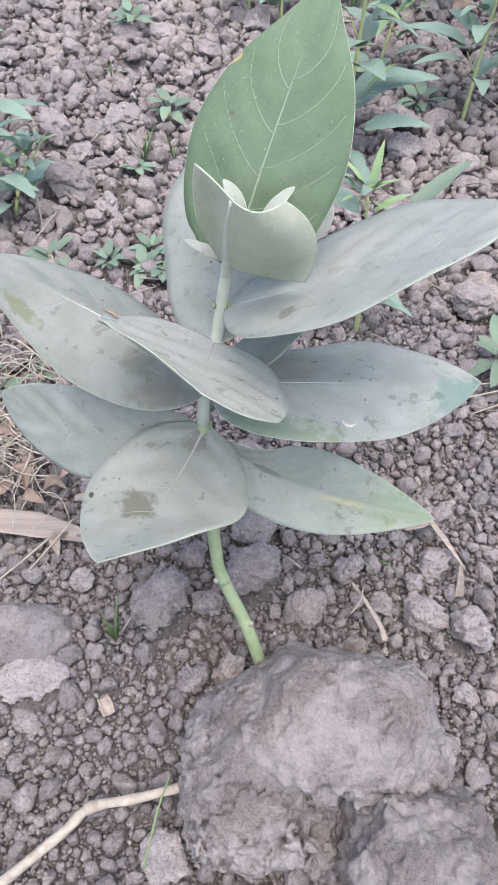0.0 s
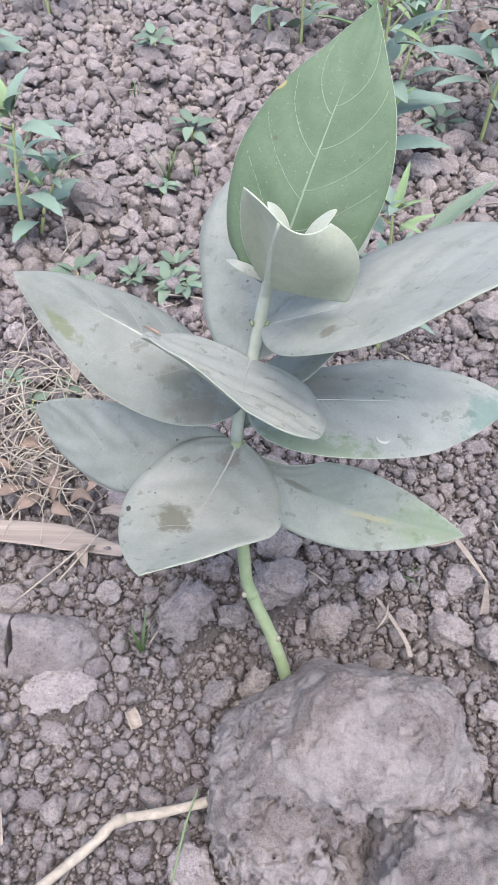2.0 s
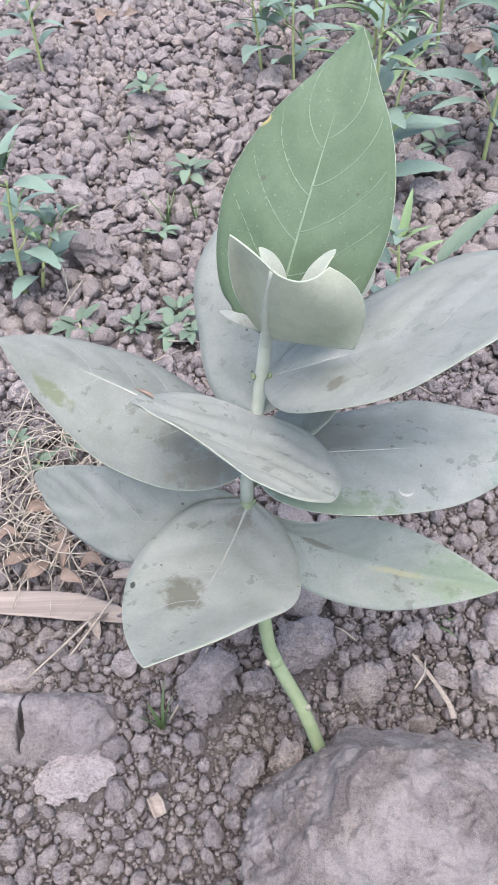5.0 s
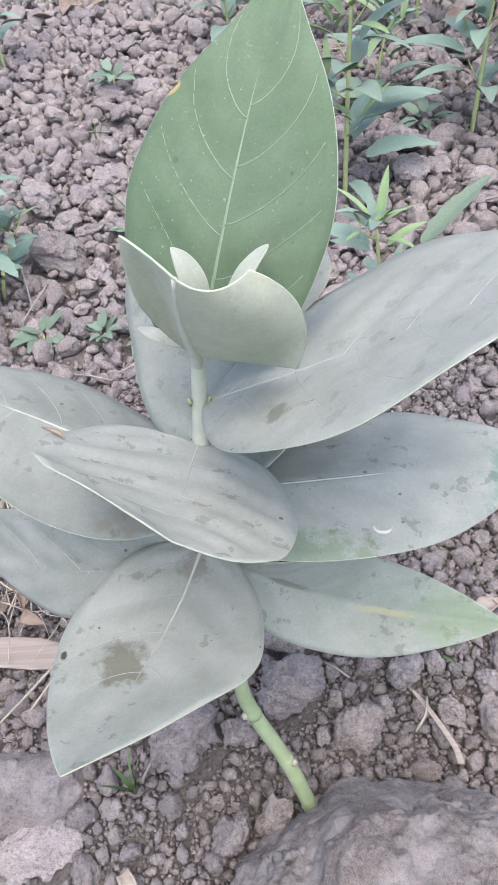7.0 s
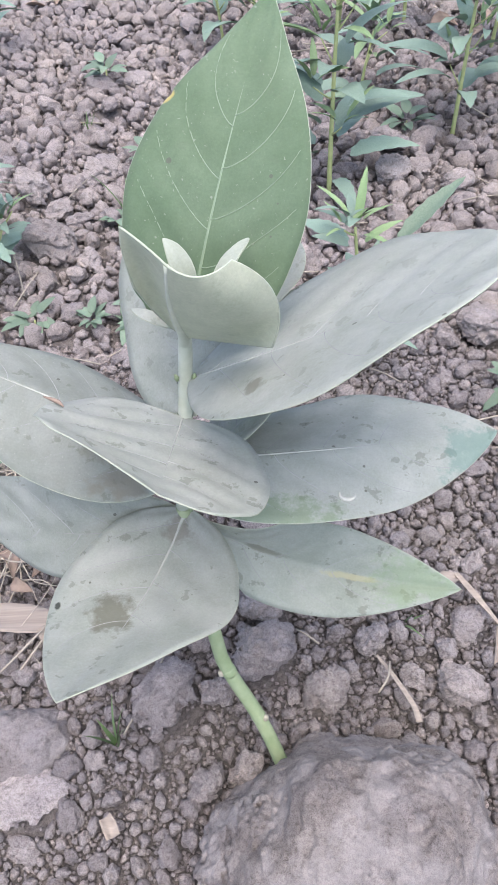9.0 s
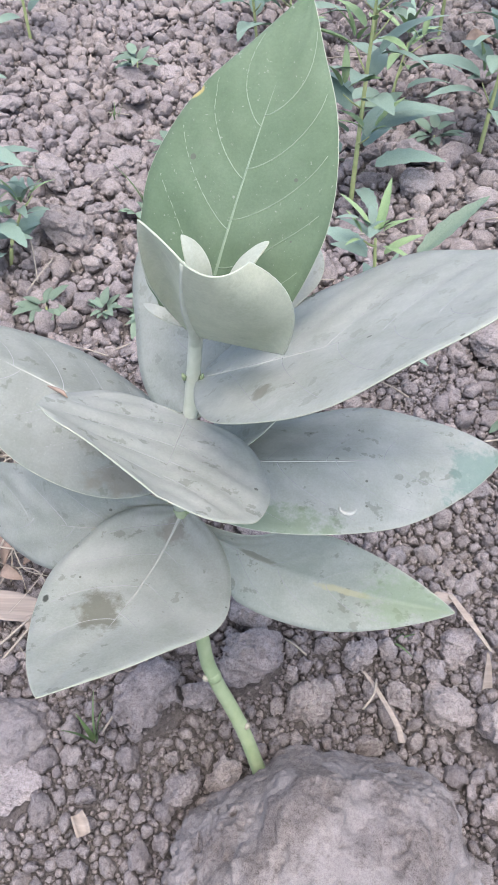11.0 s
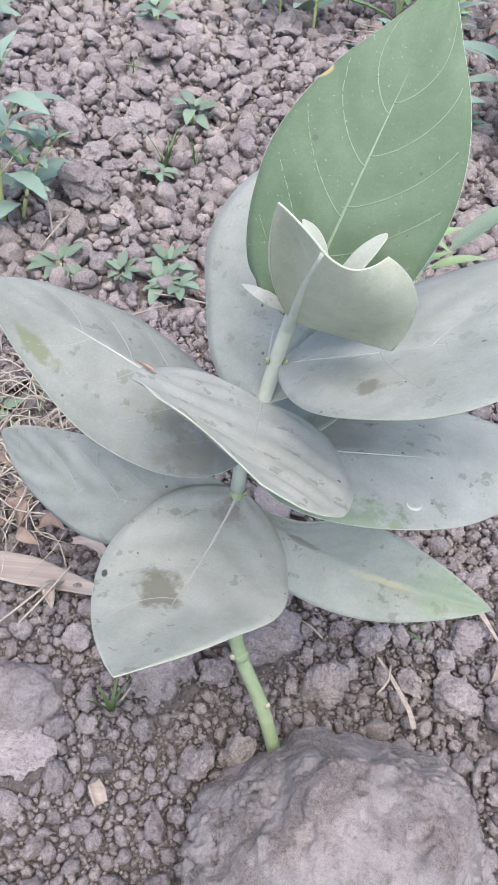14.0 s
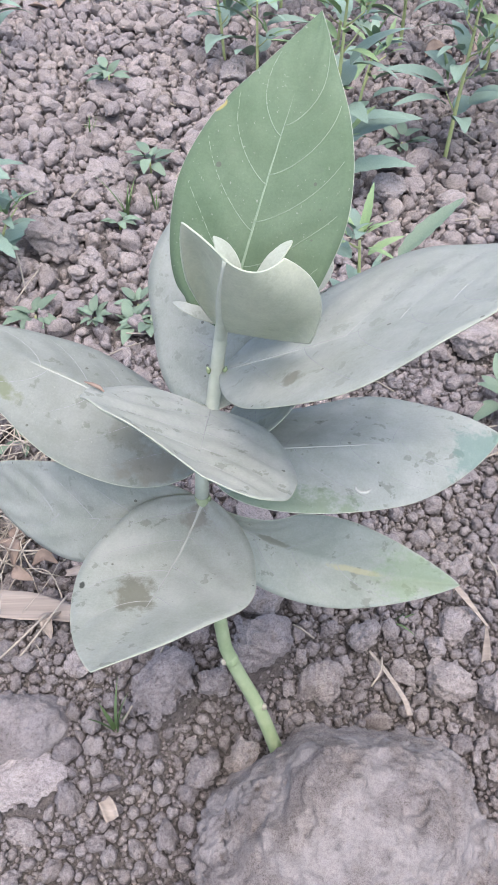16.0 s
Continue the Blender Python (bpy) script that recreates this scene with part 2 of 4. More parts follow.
WEED = plain_material("weed_leaf", (0.20, 0.30, 0.14), (0.29, 0.39, 0.205), 60, 0.55, through_light=0.25, vary=0.18)
WEED_BLUE = plain_material("weed_leaf_dull", (0.17, 0.25, 0.19), (0.25, 0.33, 0.265), 60, 0.55, through_light=0.2, vary=0.15)
SEEDLING = plain_material("seedling_leaf", (0.13, 0.195, 0.13), (0.21, 0.275, 0.20), 60, 0.6, through_light=0.2, vary=0.2)
WEED_STEM = plain_material("weed_stem", (0.28, 0.33, 0.13), (0.38, 0.41, 0.19), 90, 0.6)
GRASS = plain_material("grass_blade", (0.12, 0.19, 0.08), (0.19, 0.265, 0.125), 90, 0.55, through_light=0.25, vary=0.2)


# ---- mesh helpers ----
def mesh_of(name, verts, faces, material, smooth=True):
    me = bpy.data.meshes.new(name)
    me.from_pydata([tuple(v) for v in verts], [], faces)
    me.materials.append(material)
    if smooth:
        me.polygons.foreach_set("use_smooth", [True] * len(me.polygons))
    me.update()
    return me


def part(name, me, parent, label=""):
    ob = new(name, me)
    ob.parent = parent
    if label:
        ob["label"] = label
    return ob


def thing(name, label, category, at=(0, 0, 0), group=""):
    ob = new(name)
    ob.location = at
    ob.empty_display_size = 0.02
    return tagged(ob, label, category, group)


def tube(points, radii, sides=8):
    """Verts and faces of a round, capped tube along points."""
    pts = [Vector(p) for p in points]
    n = len(pts)
    verts, faces = [], []
    ref = Vector((0.3, 0.2, 0.93))
    for i, p in enumerate(pts):
        t = (pts[min(i + 1, n - 1)] - pts[max(i - 1, 0)]).normalized()
        a = t.cross(ref)
        a = a.normalized() if a.length > 1e-4 else t.orthogonal().normalized()
        b = t.cross(a)
        r = radii[i] if hasattr(radii, "__len__") else radii
        for k in range(sides):
            w = 2 * math.pi * k / sides
            verts.append(p + (a * math.cos(w) + b * math.sin(w)) * r)
    for i in range(n - 1):
        for k in range(sides):
            k2 = (k + 1) % sides
            faces.append((i * sides + k, i * sides + k2, (i + 1) * sides + k2, (i + 1) * sides + k))
    faces.append(tuple(range(sides))[::-1])
    faces.append(tuple((n - 1) * sides + k for k in range(sides)))
    return verts, faces


def join(pieces):
    verts, faces = [], []
    for v, f in pieces:
        o = len(verts)
        verts += list(v)
        faces += [tuple(i + o for i in face) for face in f]
    return verts, faces


def smooth_path(points, steps=6):
    """Catmull-Rom curve through points."""
    p = [Vector(q) for q in points]
    p = [p[0] * 2 - p[1]] + p + [p[-1] * 2 - p[-2]]
    out = []
    for i in range(1, len(p) - 2):
        for k in range(steps):
            t = k / steps
            out.append(0.5 * (2 * p[i] + (p[i + 1] - p[i - 1]) * t + (2 * p[i - 1] - 5 * p[i] + 4 * p[i + 1] - p[i + 2]) * t * t
                              + (3 * p[i] - p[i - 1] - 3 * p[i + 1] + p[i + 2]) * t ** 3))
    return out + [p[-2]]


# ---- ground ----
rng = np.random.default_rng(7)
LATTICE = rng.random((256, 256))


def value_noise(x, y):
    xi, yi = np.floor(x).astype(int), np.floor(y).astype(int)
    fx, fy = x - xi, y - yi
    fx, fy = fx * fx * (3 - 2 * fx), fy * fy * (3 - 2 * fy)
    g = lambda a, b: LATTICE[a % 256, b % 256]
    return (g(xi, yi) * (1 - fx) + g(xi + 1, yi) * fx) * (1 - fy) + (g(xi, yi + 1) * (1 - fx) + g(xi + 1, yi + 1) * fx) * fy - 0.5


def ground_height(x, y):
    x, y = np.asarray(x, float), np.asarray(y, float)
    h = 0.016 * value_noise(x * 6 + 3, y * 6 + 9) + 0.014 * value_noise(x * 19, y * 19 + 40) + 0.007 * value_noise(x * 41 + 7, y * 41)
    hollow = -0.012 * np.exp(-((x - 0.03) ** 2 + (y + 0.04) ** 2) / 0.0018)
    return h - 0.008 + hollow


def on_ground(x, y):
    return float(ground_height(x, y))


xs = np.concatenate([-np.geomspace(60, 1.25, 14), np.arange(-1.2, 1.2001, 0.009), np.geomspace(1.25, 60, 14)])
ys = np.concatenate([-np.geomspace(60, 0.62, 14), np.arange(-0.6, 2.3, 0.009), np.geomspace(2.32, 90, 14)])
gx, gy = np.meshgrid(xs, ys)
gz = ground_height(gx, gy)
nx, ny = len(xs), len(ys)
gverts = np.stack([gx.ravel(), gy.ravel(), gz.ravel()], 1)
idx = np.arange(nx * ny).reshape(ny, nx)
gfaces = np.stack([idx[:-1, :-1].ravel(), idx[:-1, 1:].ravel(), idx[1:, 1:].ravel(), idx[1:, :-1].ravel()], 1)


def big_mesh(name, verts, faces, material, smooth=True):
    """Mesh from arrays of verts and same-sided faces."""
    me = bpy.data.meshes.new(name)
    k = faces.shape[1]
    me.vertices.add(len(verts))
    me.vertices.foreach_set("co", np.asarray(verts, np.float32).ravel())
    me.loops.add(faces.size)
    me.loops.foreach_set("vertex_index", faces.astype(np.int32).ravel())
    me.polygons.add(len(faces))
    me.polygons.foreach_set("loop_start", np.arange(0, faces.size, k, dtype=np.int32))
    me.polygons.foreach_set("use_smooth", np.full(len(faces), smooth))
    me.materials.append(material)
    me.update(calc_edges=True)
    return me


tagged(new("ground", big_mesh("ground", gverts, gfaces, GAP_SOIL)), "dry grey-brown tilled field soil, crumbly and uneven", "ground", kind="structure")


# ---- the lump shapes of which clods and crumbs are made ----
CUBE = np.random.default_rng(11).random((64, 64, 64)).astype(np.float32)


def solid_noise(p, scale, shift):
    """Smooth noise in space, about -1 to 1."""
    q = p * scale + shift
    i = np.floor(q).astype(int)
    f = q - i
    f = f * f * (3 - 2 * f)
    a, b = i % 64, (i + 1) % 64
    out = 0.0
    for cx, wx in ((a[:, 0], 1 - f[:, 0]), (b[:, 0], f[:, 0])):
        for cy, wy in ((a[:, 1], 1 - f[:, 1]), (b[:, 1], f[:, 1])):
            for cz, wz in ((a[:, 2], 1 - f[:, 2]), (b[:, 2], f[:, 2])):
                out = out + CUBE[cx, cy, cz] * wx * wy * wz
    return 2 * out - 1


def rough_noise(p, scale, shift, octaves, gain=0.55):
    out, amp = 0.0, 1.0
    for k in range(octaves):
        out = out + amp * solid_noise(p, scale * 2.03 ** k, shift + 7.3 * k)
        amp *= gain
    return out


def cell_noise(p, scale, seed):
    """Distance to the nearest of scattered points: crumbs baked into a face."""
    r = np.random.default_rng(seed)
    jit = r.random((16, 16, 16, 3))
    q = p * scale
    i = np.floor(q).astype(int)
    best = np.full(len(p), 9.0)
    for dx in (-1, 0, 1):
        for dy in (-1, 0, 1):
            for dz in (-1, 0, 1):
                c = i + (dx, dy, dz)
                g = c + jit[c[:, 0] % 16, c[:, 1] % 16, c[:, 2] % 16]
                best = np.minimum(best, ((q - g) ** 2).sum(1))
    return np.sqrt(best)


def solid(field, low, high, step, near=0.02):
    """Skin of a solid as a quad mesh: field(points, fine) is negative inside; the fine field is asked only near the skin."""
    ax = [np.arange(low[k], high[k] + step, step) for k in range(3)]
    shape = tuple(len(a) for a in ax)
    P = np.stack(np.meshgrid(*ax, indexing="ij"), -1).reshape(-1, 3)
    d = field(P, False)
    close = np.abs(d) < near
    d[close] = field(P[close], True)
    d = d.reshape(shape)
    s = d < 0
    cells = tuple(n - 1 for n in shape)
    corner = [(a, b, c) for a in (0, 1) for b in (0, 1) for c in (0, 1)]
    part_of = lambda arr, o: arr[o[0]:o[0] + cells[0], o[1]:o[1] + cells[1], o[2]:o[2] + cells[2]]
    count = sum(part_of(s, o).astype(int) for o in corner)
    live = (count > 0) & (count < 8)
    total, hits = np.zeros(cells + (3,)), np.zeros(cells)
    for o in corner:
        for k in range(3):
            if o[k]:
                continue
            e = tuple(v + (1 if m == k else 0) for m, v in enumerate(o))
            d0, d1 = part_of(d, o), part_of(d, e)
            cross = (d0 < 0) != (d1 < 0)
            t = np.where(cross, d0 / np.where(cross, d0 - d1, 1), 0)
            for m in range(3):
                total[..., m] += np.where(cross, o[m] + (t if m == k else 0), 0)
            hits += cross
    number = np.full(cells, -1)
    number[live] = np.arange(live.sum())
    at = np.argwhere(live)
    verts = (at + total[live] / hits[live][:, None]) * step + np.array(low)
    faces = []
    for k in range(3):
        u, w = (k + 1) % 3, (k + 2) % 3
        a = [slice(0, n) for n in shape]
        b = [slice(0, n) for n in shape]
        a[k], b[k] = slice(0, shape[k] - 1), slice(1, shape[k])
        edge = np.argwhere(s[tuple(a)] != s[tuple(b)])
        edge = edge[(edge[:, u] > 0) & (edge[:, w] > 0) & (edge[:, u] < cells[u]) & (edge[:, w] < cells[w])]
        quad = []
        for du, dw in ((-1, -1), (0, -1), (0, 0), (-1, 0)):
            c = edge.copy()
            c[:, u] += du
            c[:, w] += dw
            quad.append(number[c[:, 0], c[:, 1], c[:, 2]])
        quad = np.stack(quad, 1)
        flip = ~s[edge[:, 0], edge[:, 1], edge[:, 2]]
        quad[flip] = quad[flip][:, ::-1]
        faces.append(quad)
    return verts, np.concatenate(faces)


def ball(p, mid, radii):
    q = (p - np.array(mid)) / np.array(radii)
    n = np.linalg.norm(q, axis=1)
    return (n - 1) * min(radii) * (0.5 + 0.5 * n)


def meld(a, b, k):
    """Soft union of two solids."""
    h = np.clip(0.5 + 0.5 * (b - a) / k, 0, 1)
    return b * (1 - h) + a * h - k * h * (1 - h)


def chunk(p, mid, planes):
    """A block broken along planes: (direction, distance from its middle)."""
    q = p - np.array(mid)
    out = None
    for n, dist in planes:
        n = np.array(n) / np.linalg.norm(n)
        e = q @ n - dist
        out = e if out is None else -meld(-out, -e, 0.012)
    return out


def cap_and_lobe(p, fine):
    cap = chunk(p, (0.088, -0.096, 0.020), [((0.02, -0.10, 1), 0.060), ((0.15, 1, 0.55), 0.050), ((1, 0.35, 0.25), 0.074), ((1, -0.3, 0.8), 0.078), ((-1, 0.25, 0.35), 0.092), ((-0.75, 0.3, 0.9), 0.063), ((-0.6, 0.85, 0.45), 0.058), ((-0.5, -0.8, 0.75), 0.070), ((0.2, -1, 0.35), 0.064), ((0.1, -0.8, 1), 0.066), ((0, 0, -1), 0.06)])
    d = np.maximum(cap, ball(p, (0.086, -0.096, 0.010), (0.099, 0.070, 0.078)))
    d = meld(d, ball(p, (0.028, -0.140, 0.010), (0.044, 0.050, 0.042)), 0.006)
    d = meld(d, ball(p, (0.052, -0.164, 0.0), (0.044, 0.027, 0.038)), 0.006)
    # hollow under the broken ledge
    d = -meld(-d, ball(p, (0.110, -0.168, 0.022), (0.046, 0.030, 0.024)), 0.003)
    d = -meld(-d, ball(p, (0.052, -0.175, 0.053), (0.052, 0.034, 0.012)), 0.003)
    if fine:
        front = np.clip((-(p[:, 1] + 0.130) * 26 - (p[:, 2] - 0.056) * 30), 0, 1)
        pitted = np.clip(rough_noise(p, 22, 1.2, 2) * 2.5 + 0.8, 0.35, 1)
        d = d - 0.0052 * rough_noise(p, 34, 3.1, 3, 0.6) - 0.0030 * rough_noise(p, 120, 9.7, 2, 0.6) * (0.45 + front) - 0.0016 * solid_noise(p, 390, 4.4) * (pitted + front)
        d = d + 0.0050 * front * np.clip(cell_noise(p, 130, 5) - 0.3, 0, 1) + 0.0065 * (1 - front) * pitted * np.clip(0.45 - cell_noise(p, 230, 6), 0, 1)
        crack = np.clip(0.08 - np.abs(rough_noise(p, 30, 21.0, 3)), 0, 1) / 0.08
        d = d + 0.0055 * crack * front
    return d


def broken_block(p, fine):
    d = chunk(p, (0.146, -0.174, 0.014), [((0.1, 0.15, 1), 0.050), ((-1, 0.15, 0.35), 0.050), ((1, 0.1, 0.4), 0.048), ((0.1, 1, 0.5), 0.042), ((-0.1, -1, 0.45), 0.050), ((-0.7, -0.7, 0.6), 0.054), ((0.7, 0.7, 0.7), 0.052), ((0, 0, -1), 0.06)])
    if fine:
        pitted = np.clip(rough_noise(p, 26, 8.2, 2) * 2.5 + 0.5, 0.1, 1)
        d = d - 0.0042 * rough_noise(p, 38, 13.1, 3, 0.6) - 0.0028 * rough_noise(p, 120, 2.7, 2, 0.6) - 0.0011 * solid_noise(p, 430, 4.4)
        d = d + 0.0040 * pitted * np.clip(cell_noise(p, 150, 8) - 0.3, 0, 1)
    return d


def cracked_ledge(p, fine):
    d = chunk(p, (-0.178, -0.030, 0.0), [((0.05, -0.1, 1), 0.019), ((0.05, -1, 0.35), 0.024), ((0.85, -0.6, 0.4), 0.050), ((0.8, 0.5, 0.5), 0.052), ((0, 1, 0.5), 0.026), ((-1, 0, 0.3), 0.05), ((0, 0, -1), 0.03)])
    seam = np.abs(p[:, 0] + 0.1835 + 0.12 * (p[:, 1] + 0.04)) - 0.0010
    d = np.maximum(d, -seam)
    if fine:
        d = d - 0.0022 * rough_noise(p, 60, 6.1, 3) - 0.0008 * solid_noise(p, 330, 3.4)
    return d


def ledge(p):
    """Height over the uneven seam along which the worn cap broke from the lower lobe."""
    return p[:, 2] - 0.046 - 0.16 * (p[:, 0] - 0.08) * (p[:, 0] < 0.08) - 0.012 * rough_noise(p * (1, 1, 0.3), 26, 2.3, 3)


def worn_cap(p, fine):
    return np.maximum(cap_and_lobe(p, fine), 0.0003 - ledge(p))


def broken_lobe(p, fine):
    return np.maximum(cap_and_lobe(p, fine), ledge(p))


def great_clod(name, label, pieces, low, high, at):
    """A large clod of one or more broken pieces: (name, solid)."""
    clod = thing(name, label, "soil clod", at)
    for what, field in pieces:
        v, f = solid(field, low, high, 0.0014, 0.011)
        part(what, big_mesh(what, v - np.array(at), f, GREAT_CLOD), clod)
    return clod


# ---- the two great clods before the plant, and a crusted ledge ----
great_clod("great_soil_clod", "large pale dry soil clod with broken face beside the stem", [("worn_cap", worn_cap), ("broken_lobe", broken_lobe)], (-0.03, -0.215, -0.02), (0.19, -0.025, 0.095), (0.08, -0.11, 0.0))
great_clod("soil_clod_block", "rough broken block of dry soil leaning on the large clod", [("broken_block", broken_block)], (0.07, -0.26, -0.02), (0.22, -0.11, 0.085), (0.14, -0.19, 0.0))
great_clod("soil_ledge", "low cracked ledge of crusted soil", [("crust", cracked_ledge)], (-0.24, -0.068, -0.015), (-0.115, 0.005, 0.032), (-0.178, -0.03, 0.0))


# ---- single clods: place, half width, height to width ----
def clod_shape(seed, step, flat=1.0):
    """A lump of unit size: a ball broken along a few soft planes, with a crumbly skin."""
    r = np.random.default_rng(seed)
    n = r.normal(size=(9, 3))
    cuts = [(v, r.uniform(0.54, 0.9)) for v in n]

    def field(p, fine):
        d = ball(p, (0, 0, 0), (1.0, 1.0, flat))
        for v, dist in cuts:
            d = -meld(-d, -(p @ (v / np.linalg.norm(v)) - dist), 0.16)
        if fine:
            d = d - 0.15 * rough_noise(p, 1.6, seed * 1.7, 2) - 0.11 * rough_noise(p, 4.2, seed * 2.9, 3, 0.65)
            d = d + 0.11 * np.clip(cell_noise(p, 5.0, seed) - 0.25, 0, 1)
        return d

    return solid(field, (-1.3, -1.3, -1.3), (1.3, 1.3, 1.3), step, 0.3)


CLOD_MESHES = [big_mesh("soil_clod", *clod_shape(40 + s, 0.068), CLOD) for s in range(8)]
FIELD_CLODS = [big_mesh("soil_clod", *clod_shape(60 + s, 0.13), FIELD_CLOD) for s in range(10)]
PLACED = [
    (-0.043, -0.002, 0.027, 1.0), (0.028, 0.030, 0.0275, 1.1), (0.029, 0.073, 0.023, 0.7), (-0.020, 0.047, 0.014, 0.9), (-0.007, 0.005, 0.0135, 1.1), (0.1125, 0.046, 0.016, 1.1),
    (0.096, 0.020, 0.009, 1.1), (0.074, 0.001, 0.018, 0.95), (0.050, 0.0, 0.0068, 1.0), (0.177, 0.005, 0.022, 0.8), (0.212, -0.009, 0.022, 0.9), (0.184, -0.016, 0.0093, 0.9),
    (0.172, -0.029, 0.0052, 0.9), (-0.016, -0.057, 0.0145, 1.1), (0.013, -0.049, 0.0155, 0.8), (-0.114, 0.020, 0.012, 0.8),
    (0.189, 0.052, 0.0175, 0.6), (0.170, 0.034, 0.011, 1.2)]
PLACED2 = [
    (0.085, 0.049, 0.009, 1.2), (0.060, 0.0235, 0.007, 1.0), (0.141, 0.014, 0.0105, 0.9), (0.200, -0.063, 0.011, 0.6), (0.179, -0.101, 0.0105, 0.8), (-0.025, -0.179, 0.017, 0.8),
    (-0.14, -0.124, 0.008, 0.8), (0.282, 0.398, 0.030, 0.9), (-0.275, 0.727, 0.028, 1.1), (-0.226, 0.588, 0.035, 0.9), (-0.195, 0.797, 0.040, 0.6), (-0.1825, 0.567, 0.023, 0.75),
    (-0.236, 0.682, 0.025, 0.75), (-0.204, 0.659, 0.021, 0.7), (0.0075, 1.127, 0.03, 0.9), (-0.162, 1.098, 0.026, 0.45), (0.231, 0.727, 0.026, 0.9), (0.309, 0.6885, 0.025, 0.8),
    (0.228, 0.965, 0.024, 0.7), (-0.2745, 0.3415, 0.02, 0.8), (0.238, 0.802, 0.035, 0.6)]
crng = np.random.default_rng(21)


def add_clod(x, y, r, flat, sink=0.14, wide=0.0, shapes=CLOD_MESHES):
    m = shapes[crng.integers(len(shapes))]
    ob = new("soil_clod", m)
    ob.rotation_euler = (crng.uniform(-0.35, 0.35), crng.uniform(-0.35, 0.35), crng.uniform(0, 6.28))
    ob.scale = (r * crng.uniform(0.95, 1.2), r * crng.uniform(0.85, 1.05), r * 0.85 * min(flat, 1.1))
    if wide:
        ob.rotation_euler = (0.05, -0.04, crng.uniform(-0.2, 0.2))
        ob.scale = (r * wide, r * 0.8, r * 0.8 * flat)
    ob.location = (x, y, on_ground(x, y) + r * 0.85 * flat * (1 - 2 * sink) + 0.002)
    tagged(ob, "dry grey-brown soil clod lying on the tilled soil", "soil clod", "soil clods")


for x, y, r, flat in PLACED + PLACED2:
    add_clod(x, y, r, flat)
SLABS = [(-0.138, -0.066, 0.025, 0.40), (-0.140, -0.094, 0.012, 0.5), (-0.205, 0.012, 0.022, 0.5)]
for x, y, r, flat in SLABS:
    add_clod(x, y, r, flat, 0.4, 1.35)
TAKEN = np.array([(x, y, r) for x, y, r, _ in PLACED + PLACED2 + SLABS] + [(0.045, -0.12, 0.05), (0.10, -0.10, 0.06), (0.14, -0.10, 0.04), (0.14, -0.19, 0.05), (0.0365, -0.047, 0.007), (-0.155, -0.03, 0.026), (-0.195, -0.03, 0.026)])


def in_view(x, y, edge=0.0):
    return (np.abs(x - 0.02) < 0.23 + edge + 0.27 * (y + 0.3)) & (y > -0.36)


def free(x, y, r):
    return np.all(np.hypot(TAKEN[:, 0] - x, TAKEN[:, 1] - y) > TAKEN[:, 2] * 0.9 + r * 0.7)


made = 0
while made < 200:
    x, y = crng.uniform(-0.95, 1.0), crng.uniform(0.1, 1.9)
    r = crng.uniform(0.009, 0.018) + 0.006 * y
    if in_view(x, y) and free(x, y, r):
        add_clod(x, y, r, crng.uniform(0.6, 1.0), shapes=FIELD_CLODS)
        TAKEN = np.vstack([TAKEN, (x, y, r)])
        made += 1


# ---- crumbs: far too many to count ----
def ico(level):
    bm = bmesh.new()
    bmesh.ops.create_icosphere(bm, subdivisions=level, radius=1)
    bm.verts.ensure_lookup_table()
    v = np.array([q.co[:] for q in bm.verts])
    f = np.array([[q.index for q in face.verts] for face in bm.faces])
    bm.free()
    return v, f


def crumb_shape(level, seed):
    """A small rounded lump with dents and knobs."""
    v, f = ico(level)
    r = np.random.default_rng(seed)
    n = r.normal(size=(6, 3))
    n /= np.linalg.norm(n, axis=1)[:, None]
    rad = np.minimum(1.0, (r.uniform(0.66, 0.95, 6)[None] / np.maximum(v @ n.T, 0.05)).min(1) * 0.75 + 0.25)
    rad = rad * (1 + 0.22 * solid_noise(v, 1.4, seed * 3.3) + (0.20 * solid_noise(v, 3.4, seed * 5.1) if level > 1 else 0) + (0.16 * solid_noise(v, 7.5, seed * 2.1) if level > 2 else 0))
    rad = rad * (1 + r.normal(size=len(v)) * (0.0, 0.11, 0.085, 0.045)[level])
    return v * rad[:, None], f


def turned(r):
    q = r.normal(size=4)
    q /= np.linalg.norm(q)
    w, x, y, z = q
    return np.array([[1 - 2 * (y * y + z * z), 2 * (x * y - z * w), 2 * (x * z + y * w)], [2 * (x * y + z * w), 1 - 2 * (x * x + z * z), 2 * (y * z - x * w)],
                     [2 * (x * z - y * w), 2 * (y * z + x * w), 1 - 2 * (x * x + y * y)]])


class Bed:
    """A stretch of soil that remembers, cell by cell, where lumps already lie."""

    def __init__(self, x0, x1, y0, y1, cell):
        self.x0, self.x1, self.y0, self.y1, self.cell, self.discs = x0, x1, y0, y1, cell, {}
        self.pad = 120
        self.full = np.zeros((int((x1 - x0) / cell) + 2 * self.pad, int((y1 - y0) / cell) + 2 * self.pad), bool)
        self.wide = self.full.shape[1]
        self.flat = self.full.reshape(-1)
        for x, y, s in TAKEN:
            if x0 < x < x1 and y0 < y < y1:
                self.flat[self.cells(x, y, s * 0.85)] = True

    def cells(self, x, y, s):
        k = max(1, int(s / self.cell + 0.5))
        if k not in self.discs:
            g = np.arange(-k, k + 1)
            inside = g[:, None] ** 2 + g[None] ** 2 <= k * k
            self.discs[k] = (g[:, None] * self.wide + g[None])[inside]
        return self.discs[k] + ((int((x - self.x0) / self.cell) + self.pad) * self.wide + int((y - self.y0) / self.cell) + self.pad)


